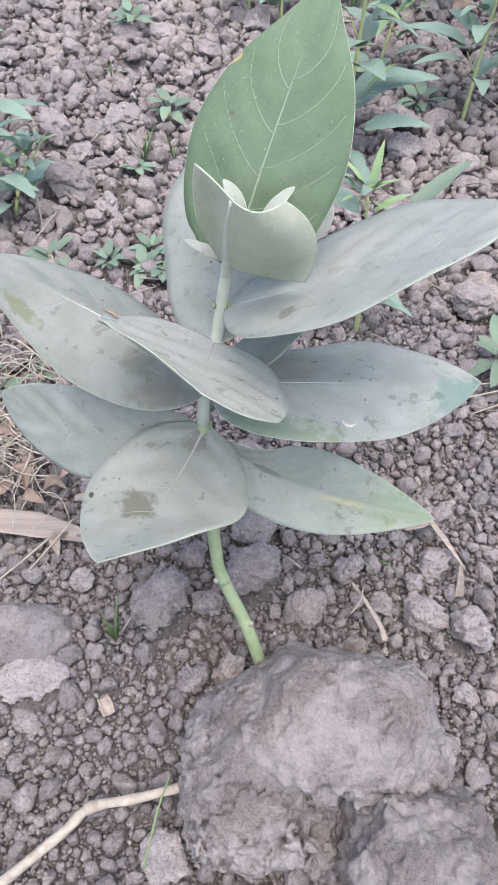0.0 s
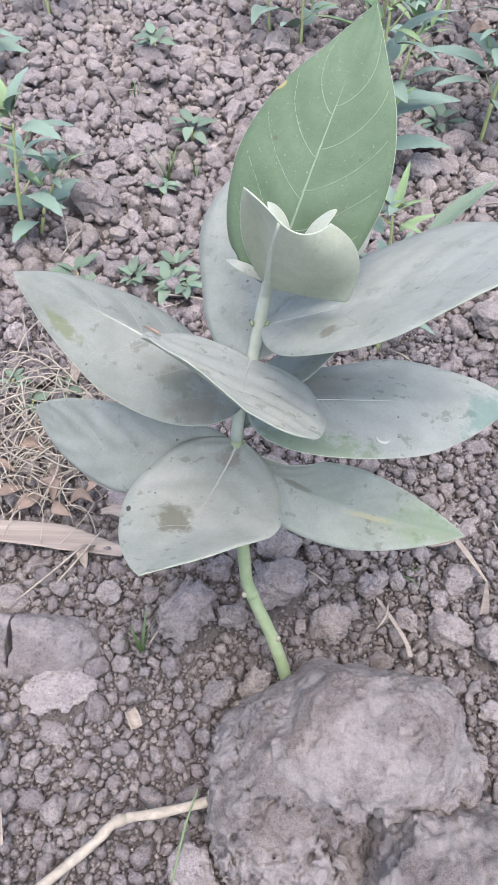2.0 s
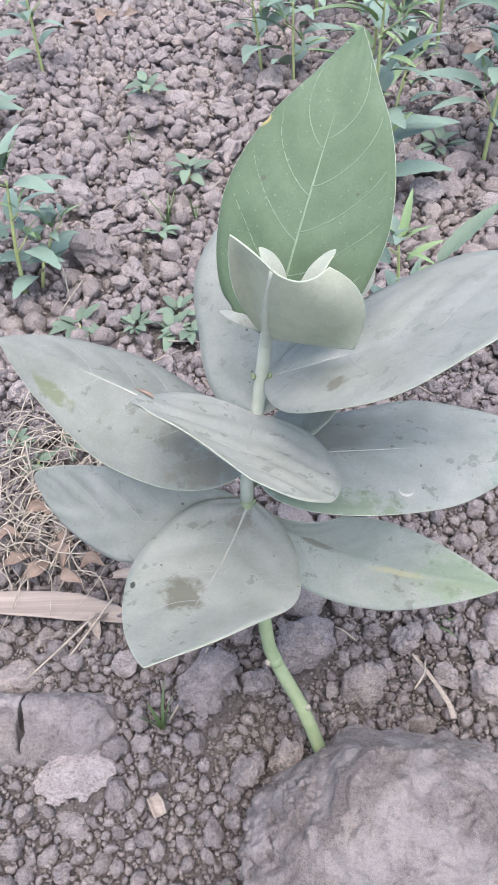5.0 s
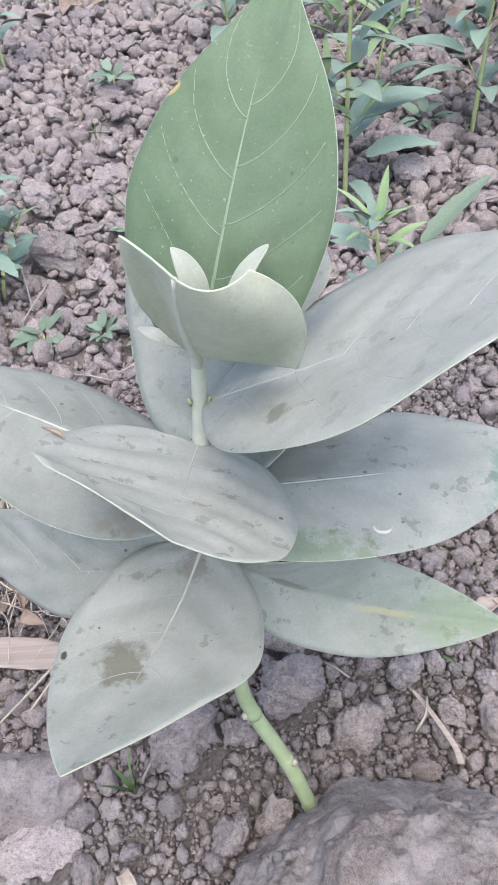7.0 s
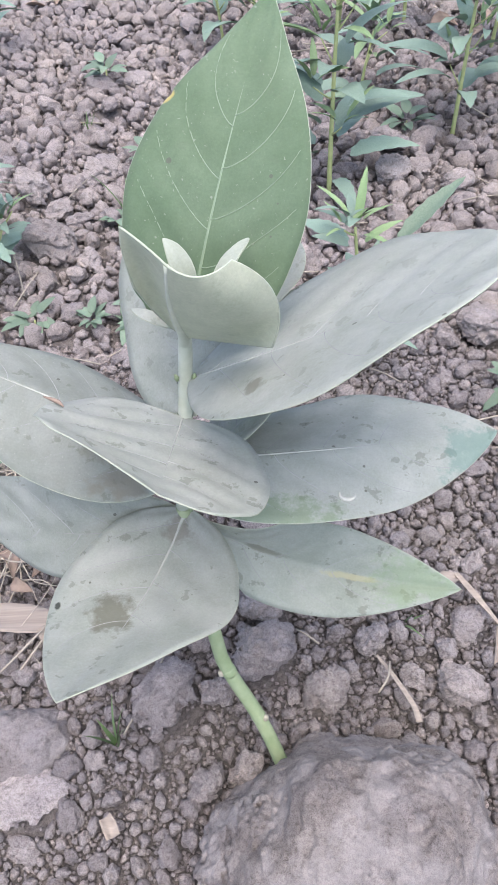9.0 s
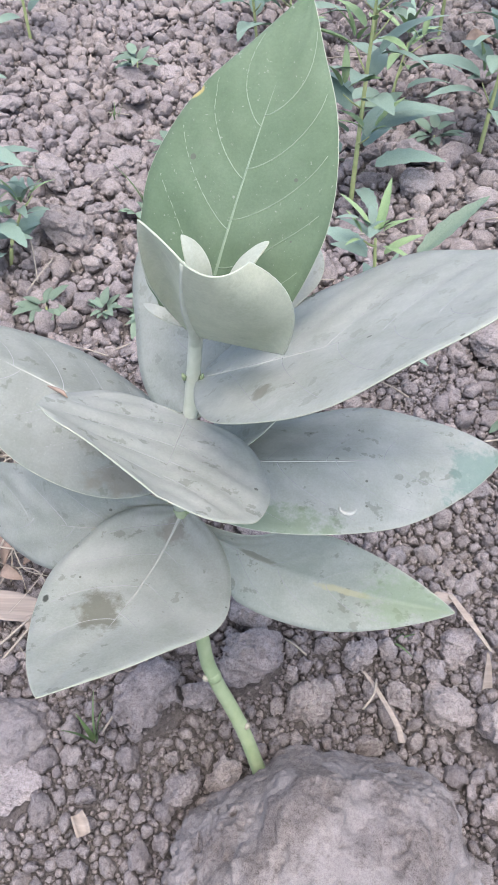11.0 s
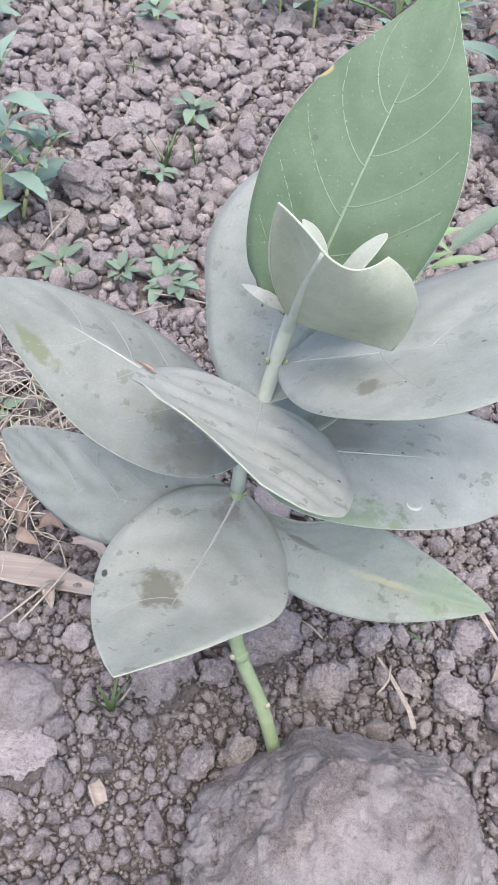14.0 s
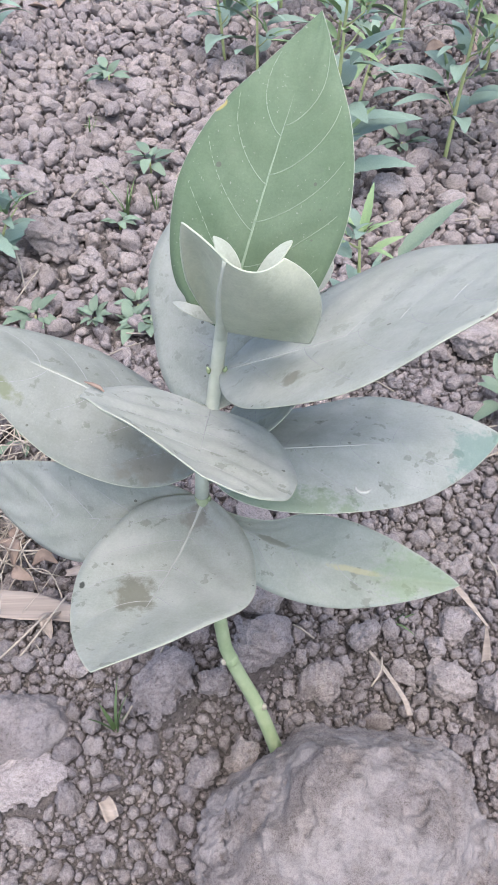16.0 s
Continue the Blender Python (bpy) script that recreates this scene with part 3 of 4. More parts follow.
def crumbs(name, label, bed, count, size, level, seed, material, tight=0.8, sink=(0.25, 0.7), patchy=0.0, tries=5):
    """Scatter lumps side by side, the large ones first."""
    r = np.random.default_rng(seed)
    shapes = [crumb_shape(level, seed * 20 + k) for k in range(16)]
    f0, nv = shapes[0][1], len(shapes[0][0])
    n = count * tries
    x, y = r.uniform(bed.x0, bed.x1, n), r.uniform(bed.y0, bed.y1, n)
    s = np.sort(size[0] * (size[1] / size[0]) ** (r.random(n) ** 1.5))[::-1]
    keep = in_view(x, y, 0.03) & (value_noise(x * 11 + seed, y * 11) > r.uniform(-0.5 - 1 / (patchy + 0.01), -0.5 + patchy, n))
    x, y, s = x[keep], y[keep], s[keep]
    z = ground_height(x, y) + s * r.uniform(*sink, len(x))
    verts, made = [], 0
    for xi, yi, zi, si in zip(x, y, z, s):
        if made >= count:
            break
        spot = bed.cells(xi, yi, si * tight)
        if not bed.flat[spot].any():
            bed.flat[spot] = True
            v = (shapes[r.integers(16)][0] * np.array([1.1, r.uniform(0.75, 1), r.uniform(0.6, 0.9)])) @ turned(r).T * si
            verts.append(v + (xi, yi, zi))
            made += 1
    faces = (f0[None] + (np.arange(made) * nv)[:, None, None]).reshape(-1, 3)
    return tagged(new(name, big_mesh(name, np.concatenate(verts), faces, material)), label, "soil crumbs", kind="stuff")


near_bed = Bed(-0.42, 0.50, -0.30, 0.40, 0.001)
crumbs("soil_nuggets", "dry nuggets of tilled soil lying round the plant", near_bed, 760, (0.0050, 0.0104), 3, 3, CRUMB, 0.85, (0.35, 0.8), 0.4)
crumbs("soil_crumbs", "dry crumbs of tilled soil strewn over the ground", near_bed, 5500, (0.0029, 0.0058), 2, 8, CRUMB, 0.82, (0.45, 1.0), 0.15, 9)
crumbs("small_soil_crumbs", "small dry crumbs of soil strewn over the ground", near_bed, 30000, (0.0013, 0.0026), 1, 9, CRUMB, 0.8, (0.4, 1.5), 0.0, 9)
near_bed.full[:] = False
crumbs("fine_soil_crumbs", "fine dry crumbs of soil lying on the others", near_bed, 9000, (0.0009, 0.0019), 1, 4, CRUMB, 0.8, (1.5, 4.5))
field_bed = Bed(-0.95, 1.0, 0.38, 1.9, 0.002)
crumbs("field_soil_nuggets", "pale dry nuggets of tilled soil in the field", field_bed, 2300, (0.0085, 0.017), 3, 7, FIELD_CRUMB, 0.85, (0.3, 0.7), 0.3)
crumbs("soil_lumps", "small pale dry lumps of tilled soil in the field", field_bed, 7500, (0.0042, 0.0085), 2, 5, FIELD_CRUMB, 0.85, (0.3, 0.9), 0.0, 6)
crumbs("field_soil_crumbs", "pale dry crumbs of soil in the field", field_bed, 14000, (0.0022, 0.0042), 1, 6, FIELD_CRUMB, 0.8, (0.5, 1.6), 0.0, 4)
field_bed.full[:] = False
crumbs("heaped_soil_lumps", "small pale lumps of soil lying on the others in the field", field_bed, 2600, (0.0035, 0.0075), 2, 12, FIELD_CRUMB, 0.9, (1.0, 2.2), 0.2)


# ---- the plant ----
def leaf_grid(p, rows=72, half=9, wave=0.0008, seed=0, pairs=0, blunt=1.0, nicks=()):
    """Points of a blade from its midrib (base, bend, tip), turn, twist, half widths, outline powers, fold and basal lobes."""
    base, bend, tip = np.array(p[0:3]), np.array(p[3:6]), np.array(p[6:9])
    turn, twist, wl, wr, up, down, fold, lobe = p[9:17]
    s = np.linspace(0, 1, rows + 1)
    s = 0.5 * s + 0.5 * (0.5 - 0.5 * np.cos(math.pi * s))
    c = np.linspace(-1, 1, 2 * half + 1)
    S, C = np.meshgrid(s, c, indexing="ij")
    U = S - lobe * np.sin(math.pi * np.minimum(S / 0.35, 1)) * np.abs(C)
    u = U[..., None]
    M = (1 - u) ** 2 * base + 2 * u * (1 - u) * bend + u * u * tip
    D = 2 * (1 - u) * (bend - base) + 2 * u * (tip - bend)
    T = D / np.linalg.norm(D, axis=-1, keepdims=True)
    ch = (tip - base) / np.linalg.norm(tip - base)
    s0 = np.cross(ch, [0, 0, 1.0])
    s0 /= np.linalg.norm(s0)
    side = s0 - T * (T @ s0)[..., None]
    side /= np.linalg.norm(side, axis=-1, keepdims=True)
    nor = np.cross(side, T)
    an = (turn + twist * (S - 0.4))[..., None]
    sd = side * np.cos(an) + nor * np.sin(an)
    nn = np.cross(sd, T)
    pk = up / (up + down)
    pr = S ** up * (1 - S) ** down / (pk ** up * (1 - pk) ** down)
    pr = np.where(C > 0, pr ** blunt, pr)
    for side_of, where, wide, deep in nicks:
        pr = pr * (1 - deep * np.exp(-((S - where) / wide) ** 2) * (C * side_of > 0))
    w = np.where(C < 0, wl, wr) * pr * np.abs(C)
    sign = np.sign(C)
    flat = math.cos(fold)
    # the halves rise from the midrib and flatten outwards
    lift = math.sin(fold) * (1.25 * w - 0.25 * w * np.abs(C)) + wave * np.sin(S * 17 + seed + sign * 1.3) * np.abs(C) ** 2 * np.minimum(1, 6 * (1 - S))
    if pairs:
        # the blade bulges softly between its side veins
        phase = (S - 0.07 - 0.015 * sign - 0.23 * (np.abs(C) / 0.88) ** 1.35) * pairs / 0.72
        lift = lift + 0.0016 * (0.5 - 0.5 * np.cos(2 * math.pi * phase)) * np.sin(math.pi * np.abs(C)) * np.minimum(1, 5 * (1 - S)) * np.minimum(1, 8 * S)
    P = M + sd * (sign * w * flat)[..., None] + nn * lift[..., None]
    return P, nn, S, C


def leaf(parent, name, label, p, material, vein_mat, seed, pairs=6, thick=0.0007, rib=0.0014, wave=0.0008, blunt=1.0, sunk=0.5, nicks=()):
    P, nn, S, C = leaf_grid(p, seed=seed, wave=wave, pairs=pairs, blunt=blunt, nicks=nicks)
    ni, nj = P.shape[:2]
    topv, lowv = P + nn * thick / 2, P - nn * thick / 2
    verts = np.concatenate([topv.reshape(-1, 3), lowv.reshape(-1, 3)])
    n = ni * nj
    faces = []
    for i in range(ni - 1):
        for j in range(nj - 1):
            a, b, c, d = i * nj + j, i * nj + j + 1, (i + 1) * nj + j + 1, (i + 1) * nj + j
            faces += [(a, b, c, d), (n + d, n + c, n + b, n + a)]
    for i in range(ni - 1):
        for j in (0, nj - 1):
            a, d = i * nj + j, (i + 1) * nj + j
            faces.append((a, d, n + d, n + a) if j == 0 else (d, a, n + a, n + d))
    me = mesh_of(name, verts, faces, material)
    uvl = me.uv_layers.new(name="along_across")
    uvs = np.stack([np.tile(S.ravel(), 2), np.tile((C.ravel() + 1) / 2, 2)], 1)
    li = np.empty(len(me.loops), np.int32)
    me.loops.foreach_get("vertex_index", li)
    uvl.data.foreach_set("uv", uvs[li].astype(np.float32).ravel())
    blade = part(name, me, parent, label)
    mid = nj // 2
    ribline = [Vector(P[i, mid] - nn[i, mid] * sunk * rib * (1 - 0.85 * i / (ni - 1))) for i in range(ni)]
    radii = [rib * (1 - 0.85 * i / (ni - 1)) for i in range(ni)]
    part("midrib", mesh_of("midrib", *tube(ribline, radii, 8), vein_mat), blade, "pale raised midrib")
    if pairs:
        thin, fine_mat = (0.00032, VEIN_GREEN) if vein_mat is VEIN_GREEN else (0.00024, VEIN_FAINT)
        for k in range(pairs):
            s0 = 0.07 + 0.72 * k / pairs
            for sgn in (-1, 1):
                pts = []
                for q in range(17):
                    a = q / 16
                    si = min(0.985, s0 + 0.015 * sgn + 0.23 * a ** 1.35) * (ni - 1)
                    # rows are closer near base and tip, so look the row up
                    row = int(np.searchsorted(S[:, 0], si / (ni - 1)))
                    row = max(1, min(ni - 1, row))
                    fr = (si / (ni - 1) - S[row - 1, 0]) / (S[row, 0] - S[row - 1, 0])
                    col = mid + sgn * a * 0.88 * mid
                    j0 = int(min(nj - 2, max(0, math.floor(col))))
                    fc = col - j0
                    g = lambda i: P[i, j0] * (1 - fc) + P[i, j0 + 1] * fc
                    pts.append(Vector(g(row - 1) * (1 - fr) + g(row) * fr + nn[row, j0] * (thick * (0.45 if vein_mat is VEIN_GREEN else 0.36))))
                part("side_vein", mesh_of("side_vein", *tube(pts, [thin * (1 - 0.5 * q / 16) for q in range(17)], 5), fine_mat), blade, "pale thin side vein")
    edge = [Vector(P[i, 0]) for i in range(ni)] + [Vector(P[i, nj - 1]) for i in range(ni - 2, -1, -1)]
    part("leaf_rim", mesh_of("leaf_rim", *tube(edge, 0.00027, 5), RIM), blade, "thin pale leaf rim")
    return blade


plant = thing("milkweed_plant", "young milkweed plant with broad waxy grey-green leaves growing from dry soil", "plant", (0.0365, -0.047, 0))
STEM_LINE = [(0.046, -0.060, -0.030), (0.0379, -0.0455, 0.003), (0.0242, -0.0240, 0.033), (0.0068, -0.0061, 0.069), (0.0008, 0.0043, 0.097), (-0.0072, 0.0345, 0.203), (0.0008, 0.0494, 0.260), (0.0042, 0.0528, 0.287), (0.0071, 0.0515, 0.310), (0.0080, 0.0470, 0.325)]


def in_plant(ob):
    ob.matrix_parent_inverse = Matrix.Translation(plant.location).inverted()
    return ob


line = smooth_path(STEM_LINE)
cut = 30
in_plant(part("stem", mesh_of("stem", *tube(line[:cut + 1], [0.0051 - 0.0006 * i / cut for i in range(cut + 1)], 14), STEM), plant, "smooth light green lower stem"))
in_plant(part("upper_stem", mesh_of("upper_stem", *tube(line[cut:], [0.0041 - 0.0012 * i / (len(line) - cut) for i in range(len(line) - cut)], 12), STEM_PALE), plant, "pale felted upper stem"))
for at in (12, 18):
    c0 = line[at]
    d = (line[at + 1] - line[at - 1]).normalized()
    ring = tube([c0 - d * 0.003, c0 - d * 0.0015, c0, c0 + d * 0.0015, c0 + d * 0.003], [0.0048, 0.0050, 0.0052, 0.0050, 0.0047], 14)
    in_plant(part("stem_node", mesh_of("stem_node", *ring, STEM), plant))
for at, sx in ((30, 1), (36, -1), (42, 1), (42, -1)):
    c0 = line[at] + Vector((sx * 0.0042, -0.0022, 0.0))
    in_plant(part("stem_node", mesh_of("stem_node", *tube([c0 - Vector((0, 0, 0.002)), c0, c0 + Vector((sx * 0.0006, 0, 0.0024))], [0.0007, 0.0013, 0.0005], 8), STEM), plant, "small green bud at the leaf base"))
for at, sx in ((12, 1), (18, -1)):
    c0 = line[at] + Vector((sx * 0.0048, -0.002, 0.001))
    in_plant(part("leaf_scar", mesh_of("leaf_scar", *tube([c0 + Vector((0, 0.001, -0.003)), c0, c0 + Vector((sx * 0.001, -0.0005, 0.003))], [0.0015, 0.0026, 0.001], 7), SCAR), plant, "dry pale leaf scar"))

in_plant(leaf(plant, "leaf", "broad waxy grey-green leaf", [-0.0102, 0.0377, 0.1975, -0.0769, 0.0027, 0.1923, -0.1559, 0.0818, 0.170, 1.0822, -0.0713, 0.0301, 0.0324, 0.971, 0.8017, -0.0054, 0.05], LEAF_MATS["grey"], VEIN, 0, 4))
in_plant(leaf(plant, "leaf", "waxy leaf with a yellow streak and green tip", [-0.0051, 0.0347, 0.195, 0.038, 0.0331, 0.1259, 0.1506, 0.0075, 0.1426, -0.9426, 0.9515, 0.0353, 0.0287, 0.8828, 0.8816, 0.4194, -0.0615], LEAF_MATS["low_right"], VEIN, 1, 4))
in_plant(leaf(plant, "leaf", "waxy grey-green leaf", [-0.0049, 0.0446, 0.2041, 0.03, 0.0765, 0.2409, 0.0702, 0.1057, 0.239, 0.6137, -0.1202, 0.0301, 0.0301, 0.5838, 0.7304, 0.1138, 0.05], LEAF_MATS["grey"], VEIN, 2, 4))
in_plant(leaf(plant, "leaf", "broad waxy leaf with a brown stain and a dark spot", [-0.0056, 0.0353, 0.2022, -0.0251, -0.0116, 0.1755, -0.0492, -0.0854, 0.2396, 0.0306, -0.6223, 0.0493, 0.0447, 0.9146, 0.9147, 0.1055, 0.0524], LEAF_MATS["front"], VEIN, 3, 4, sunk=0.35))
in_plant(leaf(plant, "leaf", "long waxy leaf with olive blotches", [-0.0008, 0.0412, 0.2336, -0.0769, 0.0728, 0.2661, -0.1465, 0.0902, 0.2845, -0.0659, 0.4771, 0.0451, 0.0486, 0.4305, 0.9034, -0.3834, -0.0209], LEAF_MATS["left"], VEIN, 4, 4))
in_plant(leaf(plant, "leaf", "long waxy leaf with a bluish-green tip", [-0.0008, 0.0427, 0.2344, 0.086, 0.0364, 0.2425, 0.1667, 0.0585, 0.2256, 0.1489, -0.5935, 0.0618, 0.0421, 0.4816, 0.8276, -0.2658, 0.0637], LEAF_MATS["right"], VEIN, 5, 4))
in_plant(leaf(plant, "leaf", "upright waxy grey-green leaf", [0.0012, 0.0491, 0.2584, -0.002, 0.1165, 0.3015, 0.0348, 0.1524, 0.322, 0.307, -0.2342, 0.0553, 0.0582, 0.8032, 0.4442, -0.0258, 0.079], LEAF_MATS["grey"], VEIN, 6, 4))
in_plant(leaf(plant, "leaf", "dusty pale grey leaf with dark specks, lightened against shade", [0.0, 0.0478, 0.2620, -0.006, -0.0093, 0.2800, 0.0002, -0.0325, 0.3064, 0.3858, 0.2926, 0.0468, 0.0598, 0.4286, 0.4674, 0.1057, -0.0076], LEAF_MATS["middle"], VEIN, 7, 4, blunt=0.6))
in_plant(leaf(plant, "leaf", "large dusty pale grey-green leaf, lightened against shade", [0.0065, 0.053, 0.2839, 0.0997, 0.0109, 0.3546, 0.1362, 0.0081, 0.3823, 0.1426, 0.2306, 0.0686, 0.0543, 0.7305, 1.0263, 0.0347, 0.0087], LEAF_MATS["upper_right"], VEIN, 8, 5))
in_plant(leaf(plant, "leaf", "tall upright fresh green leaf with pale veins", [0.0089, 0.0516, 0.3124, 0.0268, 0.0669, 0.3783, 0.0539, 0.1325, 0.4225, -0.2154, 0.2075, 0.038, 0.0397, 0.7953, 1.1045, 0.0927, 0.0611], LEAF_MATS["top"], VEIN_GREEN, 9, 5, sunk=0.3, nicks=((-1, 0.672, 0.012, 0.035), (-1, 0.83, 0.11, 0.10), (1, 0.87, 0.09, 0.08), (-1, 0.13, 0.02, 0.06))))
in_plant(leaf(plant, "young_leaf", "small white felted young leaf", [0.0125, 0.0400, 0.3351, 0.0150, 0.040, 0.3600, 0.0056, 0.0500, 0.3640, 0.0765, -0.0027, 0.0048, 0.0050, 0.5552, 0.7947, 0.0998, 0.0499], LEAF_MATS["young"], VEIN, 11, 0, 0.0009, 0.0007, 0.0001))
in_plant(leaf(plant, "young_leaf", "small white felted young leaf", [0.0195, 0.0400, 0.3345, 0.0290, 0.0400, 0.36, 0.0392, 0.0547, 0.3585, 0.1176, -0.0562, 0.0042, 0.0044, 0.5879, 0.7644, 0.0936, 0.0491], LEAF_MATS["young"], VEIN, 12, 0, 0.0009, 0.0007, 0.0001))
in_plant(leaf(plant, "young_leaf", "small narrow green young leaf", [0.0042, 0.0509, 0.3173, -0.0087, 0.0408, 0.3305, -0.0151, 0.0569, 0.3247, 0.0411, -0.0017, 0.0005, 0.0058, 0.5406, 0.8124, 0.1005, 0.0497], LEAF_MATS["grey"], VEIN, 13, 0, 0.0009, 0.0007, 0.0001))

def cupped_leaf(parent, label, a, b, c, d, dips, material):
    """A young leaf as a patch between four corners, whose sides bow by the given vectors, with its middle pushed out."""
    a, b, c, d = (np.array(q) for q in (a, b, c, d))
    bow = lambda p, q, t, v: p * (1 - t) + q * t + 4 * t * (1 - t) * np.array(v)
    n = 14
    low, high, left, right, belly = dips
    P = np.zeros((n + 1, n + 1, 3))
    for i in range(n + 1):
        for j in range(n + 1):
            u, v = i / n, j / n
            lo, hi, le, ri = bow(a, b, u, low), bow(d, c, u, high), bow(a, d, v, left), bow(b, c, v, right)
            flat = (1 - u) * (1 - v) * a + u * (1 - v) * b + u * v * c + (1 - u) * v * d
            P[i, j] = (1 - v) * lo + v * hi + (1 - u) * le + u * ri - flat + np.array(belly) * 16 * u * (1 - u) * v * (1 - v)
    nor = np.cross(np.gradient(P, axis=0), np.gradient(P, axis=1))
    nor /= np.linalg.norm(nor, axis=-1, keepdims=True) + 1e-12
    verts = np.concatenate([(P + nor * 0.0005).reshape(-1, 3), (P - nor * 0.0005).reshape(-1, 3)])
    m, k = (n + 1) ** 2, n + 1
    faces = []
    for i in range(n):
        for j in range(n):
            q = i * k + j
            faces += [(q, q + k, q + k + 1, q + 1), (m + q + 1, m + q + k + 1, m + q + k, m + q)]
    ob = part("young_leaf", mesh_of("young_leaf", verts, faces, material), parent, label)
    ring = [P[i, 0] for i in range(n)] + [P[n, j] for j in range(n)] + [P[i, n] for i in range(n, 0, -1)] + [P[0, j] for j in range(n, -1, -1)]
    part("leaf_rim", mesh_of("leaf_rim", *tube(ring, 0.0005, 5), RIM), ob, "thin pale leaf rim")
    return ob


in_plant(cupped_leaf(plant, "pale felted young leaf folded round the shoot", (0.0075, 0.0460, 0.3170), (0.0462, 0.0215, 0.3295), (0.0335, 0.0165, 0.3755), (0.0115, 0.0120, 0.3780),
                     ((0.0005, 0.008, -0.0075), (0.0, -0.004, -0.0030), (-0.0015, -0.003, 0.001), (0.0085, 0.000, 0.004), (0.002, -0.005, -0.002)), LEAF_MATS["cup"]))
in_plant(cupped_leaf(plant, "narrow pointed half of the felted young leaf", (0.0070, 0.0460, 0.3180), (0.0115, 0.0120, 0.3780), (-0.0048, 0.0264, 0.3850), (-0.0050, 0.0290, 0.3570),
                     ((-0.0015, -0.003, 0.001), (-0.0012, 0.0, 0.0), (-0.001, 0.0, -0.001), (0.0, 0.0, 0.0008), (0.001, 0.004, 0.002)), LEAF_MATS["cup"]))
ridge = smooth_path([(0.0069, 0.0515, 0.3080), (0.0076, 0.0440, 0.3200), (0.0080, 0.0262, 0.3490), (0.0113, 0.0122, 0.3778)], 6)
in_plant(part("young_midrib", mesh_of("young_midrib", *tube(ridge, [0.0029 - 0.0019 * i / (len(ridge) - 1) for i in range(len(ridge))], 10), STEM_PALE), plant, "thick felted midrib running on from the stem"))

# white curl left by a leaf miner, and a dry scrap
GR, NR, SR, CR = leaf_grid([-0.0008, 0.0427, 0.2344, 0.086, 0.0364, 0.2425, 0.1667, 0.0585, 0.2256, 0.1489, -0.5935, 0.0618, 0.0421, 0.4816, 0.8276, -0.2658, 0.0637], seed=5)
mid_p, along, across = GR[34, 15], GR[37, 15] - GR[31, 15], GR[34, 16] - GR[34, 14]
along, across = along / np.linalg.norm(along), across / np.linalg.norm(across)
spot = [Vector(mid_p + NR[34, 15] * 0.0010 + along * 0.0042 * math.cos(w) + across * 0.0032 * math.sin(w)) for w in np.linspace(0.3, 3.6, 9)]
in_plant(part("miner_mark", mesh_of("miner_mark", *tube(spot, [0.0003, 0.0007, 0.001, 0.0011, 0.001, 0.0009, 0.0007, 0.0006, 0.0003], 6), MARK), plant, "white curled leaf miner mark"))

GM, NM, SM, CM = leaf_grid([0.0, 0.0478, 0.2620, -0.006, -0.0093, 0.2800, 0.0002, -0.0325, 0.3064, 0.3858, 0.2926, 0.0468, 0.0598, 0.4286, 0.4674, 0.1057, -0.0076], seed=7, blunt=0.6)
scrap = [Vector(GM[25, 18] + NM[25, 18] * 0.0012 + np.array(d)) for d in ((-0.004, 0.002, 0.001), (0, 0, 0.0012), (0.0035, -0.0015, 0.0005), (0.006, -0.004, 0.0))]
in_plant(part("dry_scrap", mesh_of("dry_scrap", *tube(scrap, [0.0003, 0.0009, 0.0011, 0.0003], 6), BROWN), plant, "tiny dry brown scrap on the leaf edge"))


# ---- weeds ----
def weed_leaf_mesh(name, length, width, droop, petiole, material, fold=0.25, teeth=0.0):
    """A blade lying along +x that bows down, on a thin stalk."""
    verts, faces = [], []
    rows = 12
    for i in range(rows + 1):
        s = i / rows
        w = width * (s ** 0.6 * (1 - s) ** 0.85) * 1.9 + (0.0 if s in (0, 1) else teeth * (0.5 if i % 2 else -0.5))
        x = petiole + s * length
        z = 0.25 * petiole - droop * length * s * s + 0.35 * s * length * droop
        for c in (-1, -0.5, 0, 0.5, 1):
            verts.append((x - 0.12 * abs(c) * w, c * w * math.cos(fold), z + abs(c) * w * math.sin(fold) - 0.0015 * math.sin(s * 22) * abs(c)))
    for i in range(rows):
        for j in range(4):
            a = i * 5 + j
            faces.append((a, a + 1, a + 6, a + 5))
    n = len(verts)
    verts += [(x, y, z - 0.0005) for x, y, z in verts]
    faces += [tuple(n + q for q in f[::-1]) for f in faces]
    st = tube([(0, 0, 0), (petiole * 0.5, 0, 0.17 * petiole), (petiole, 0, 0.25 * petiole), (petiole + 0.5 * length, 0, 0.25 * petiole - 0.0006 + 0.25 * droop * length * 0.5 - droop * length * 0.25 + 0.05 * droop * length)],
              [0.0011, 0.0009, 0.0008, 0.0003], 5)
    return mesh_of(name, *join([(verts, faces), st]), material)


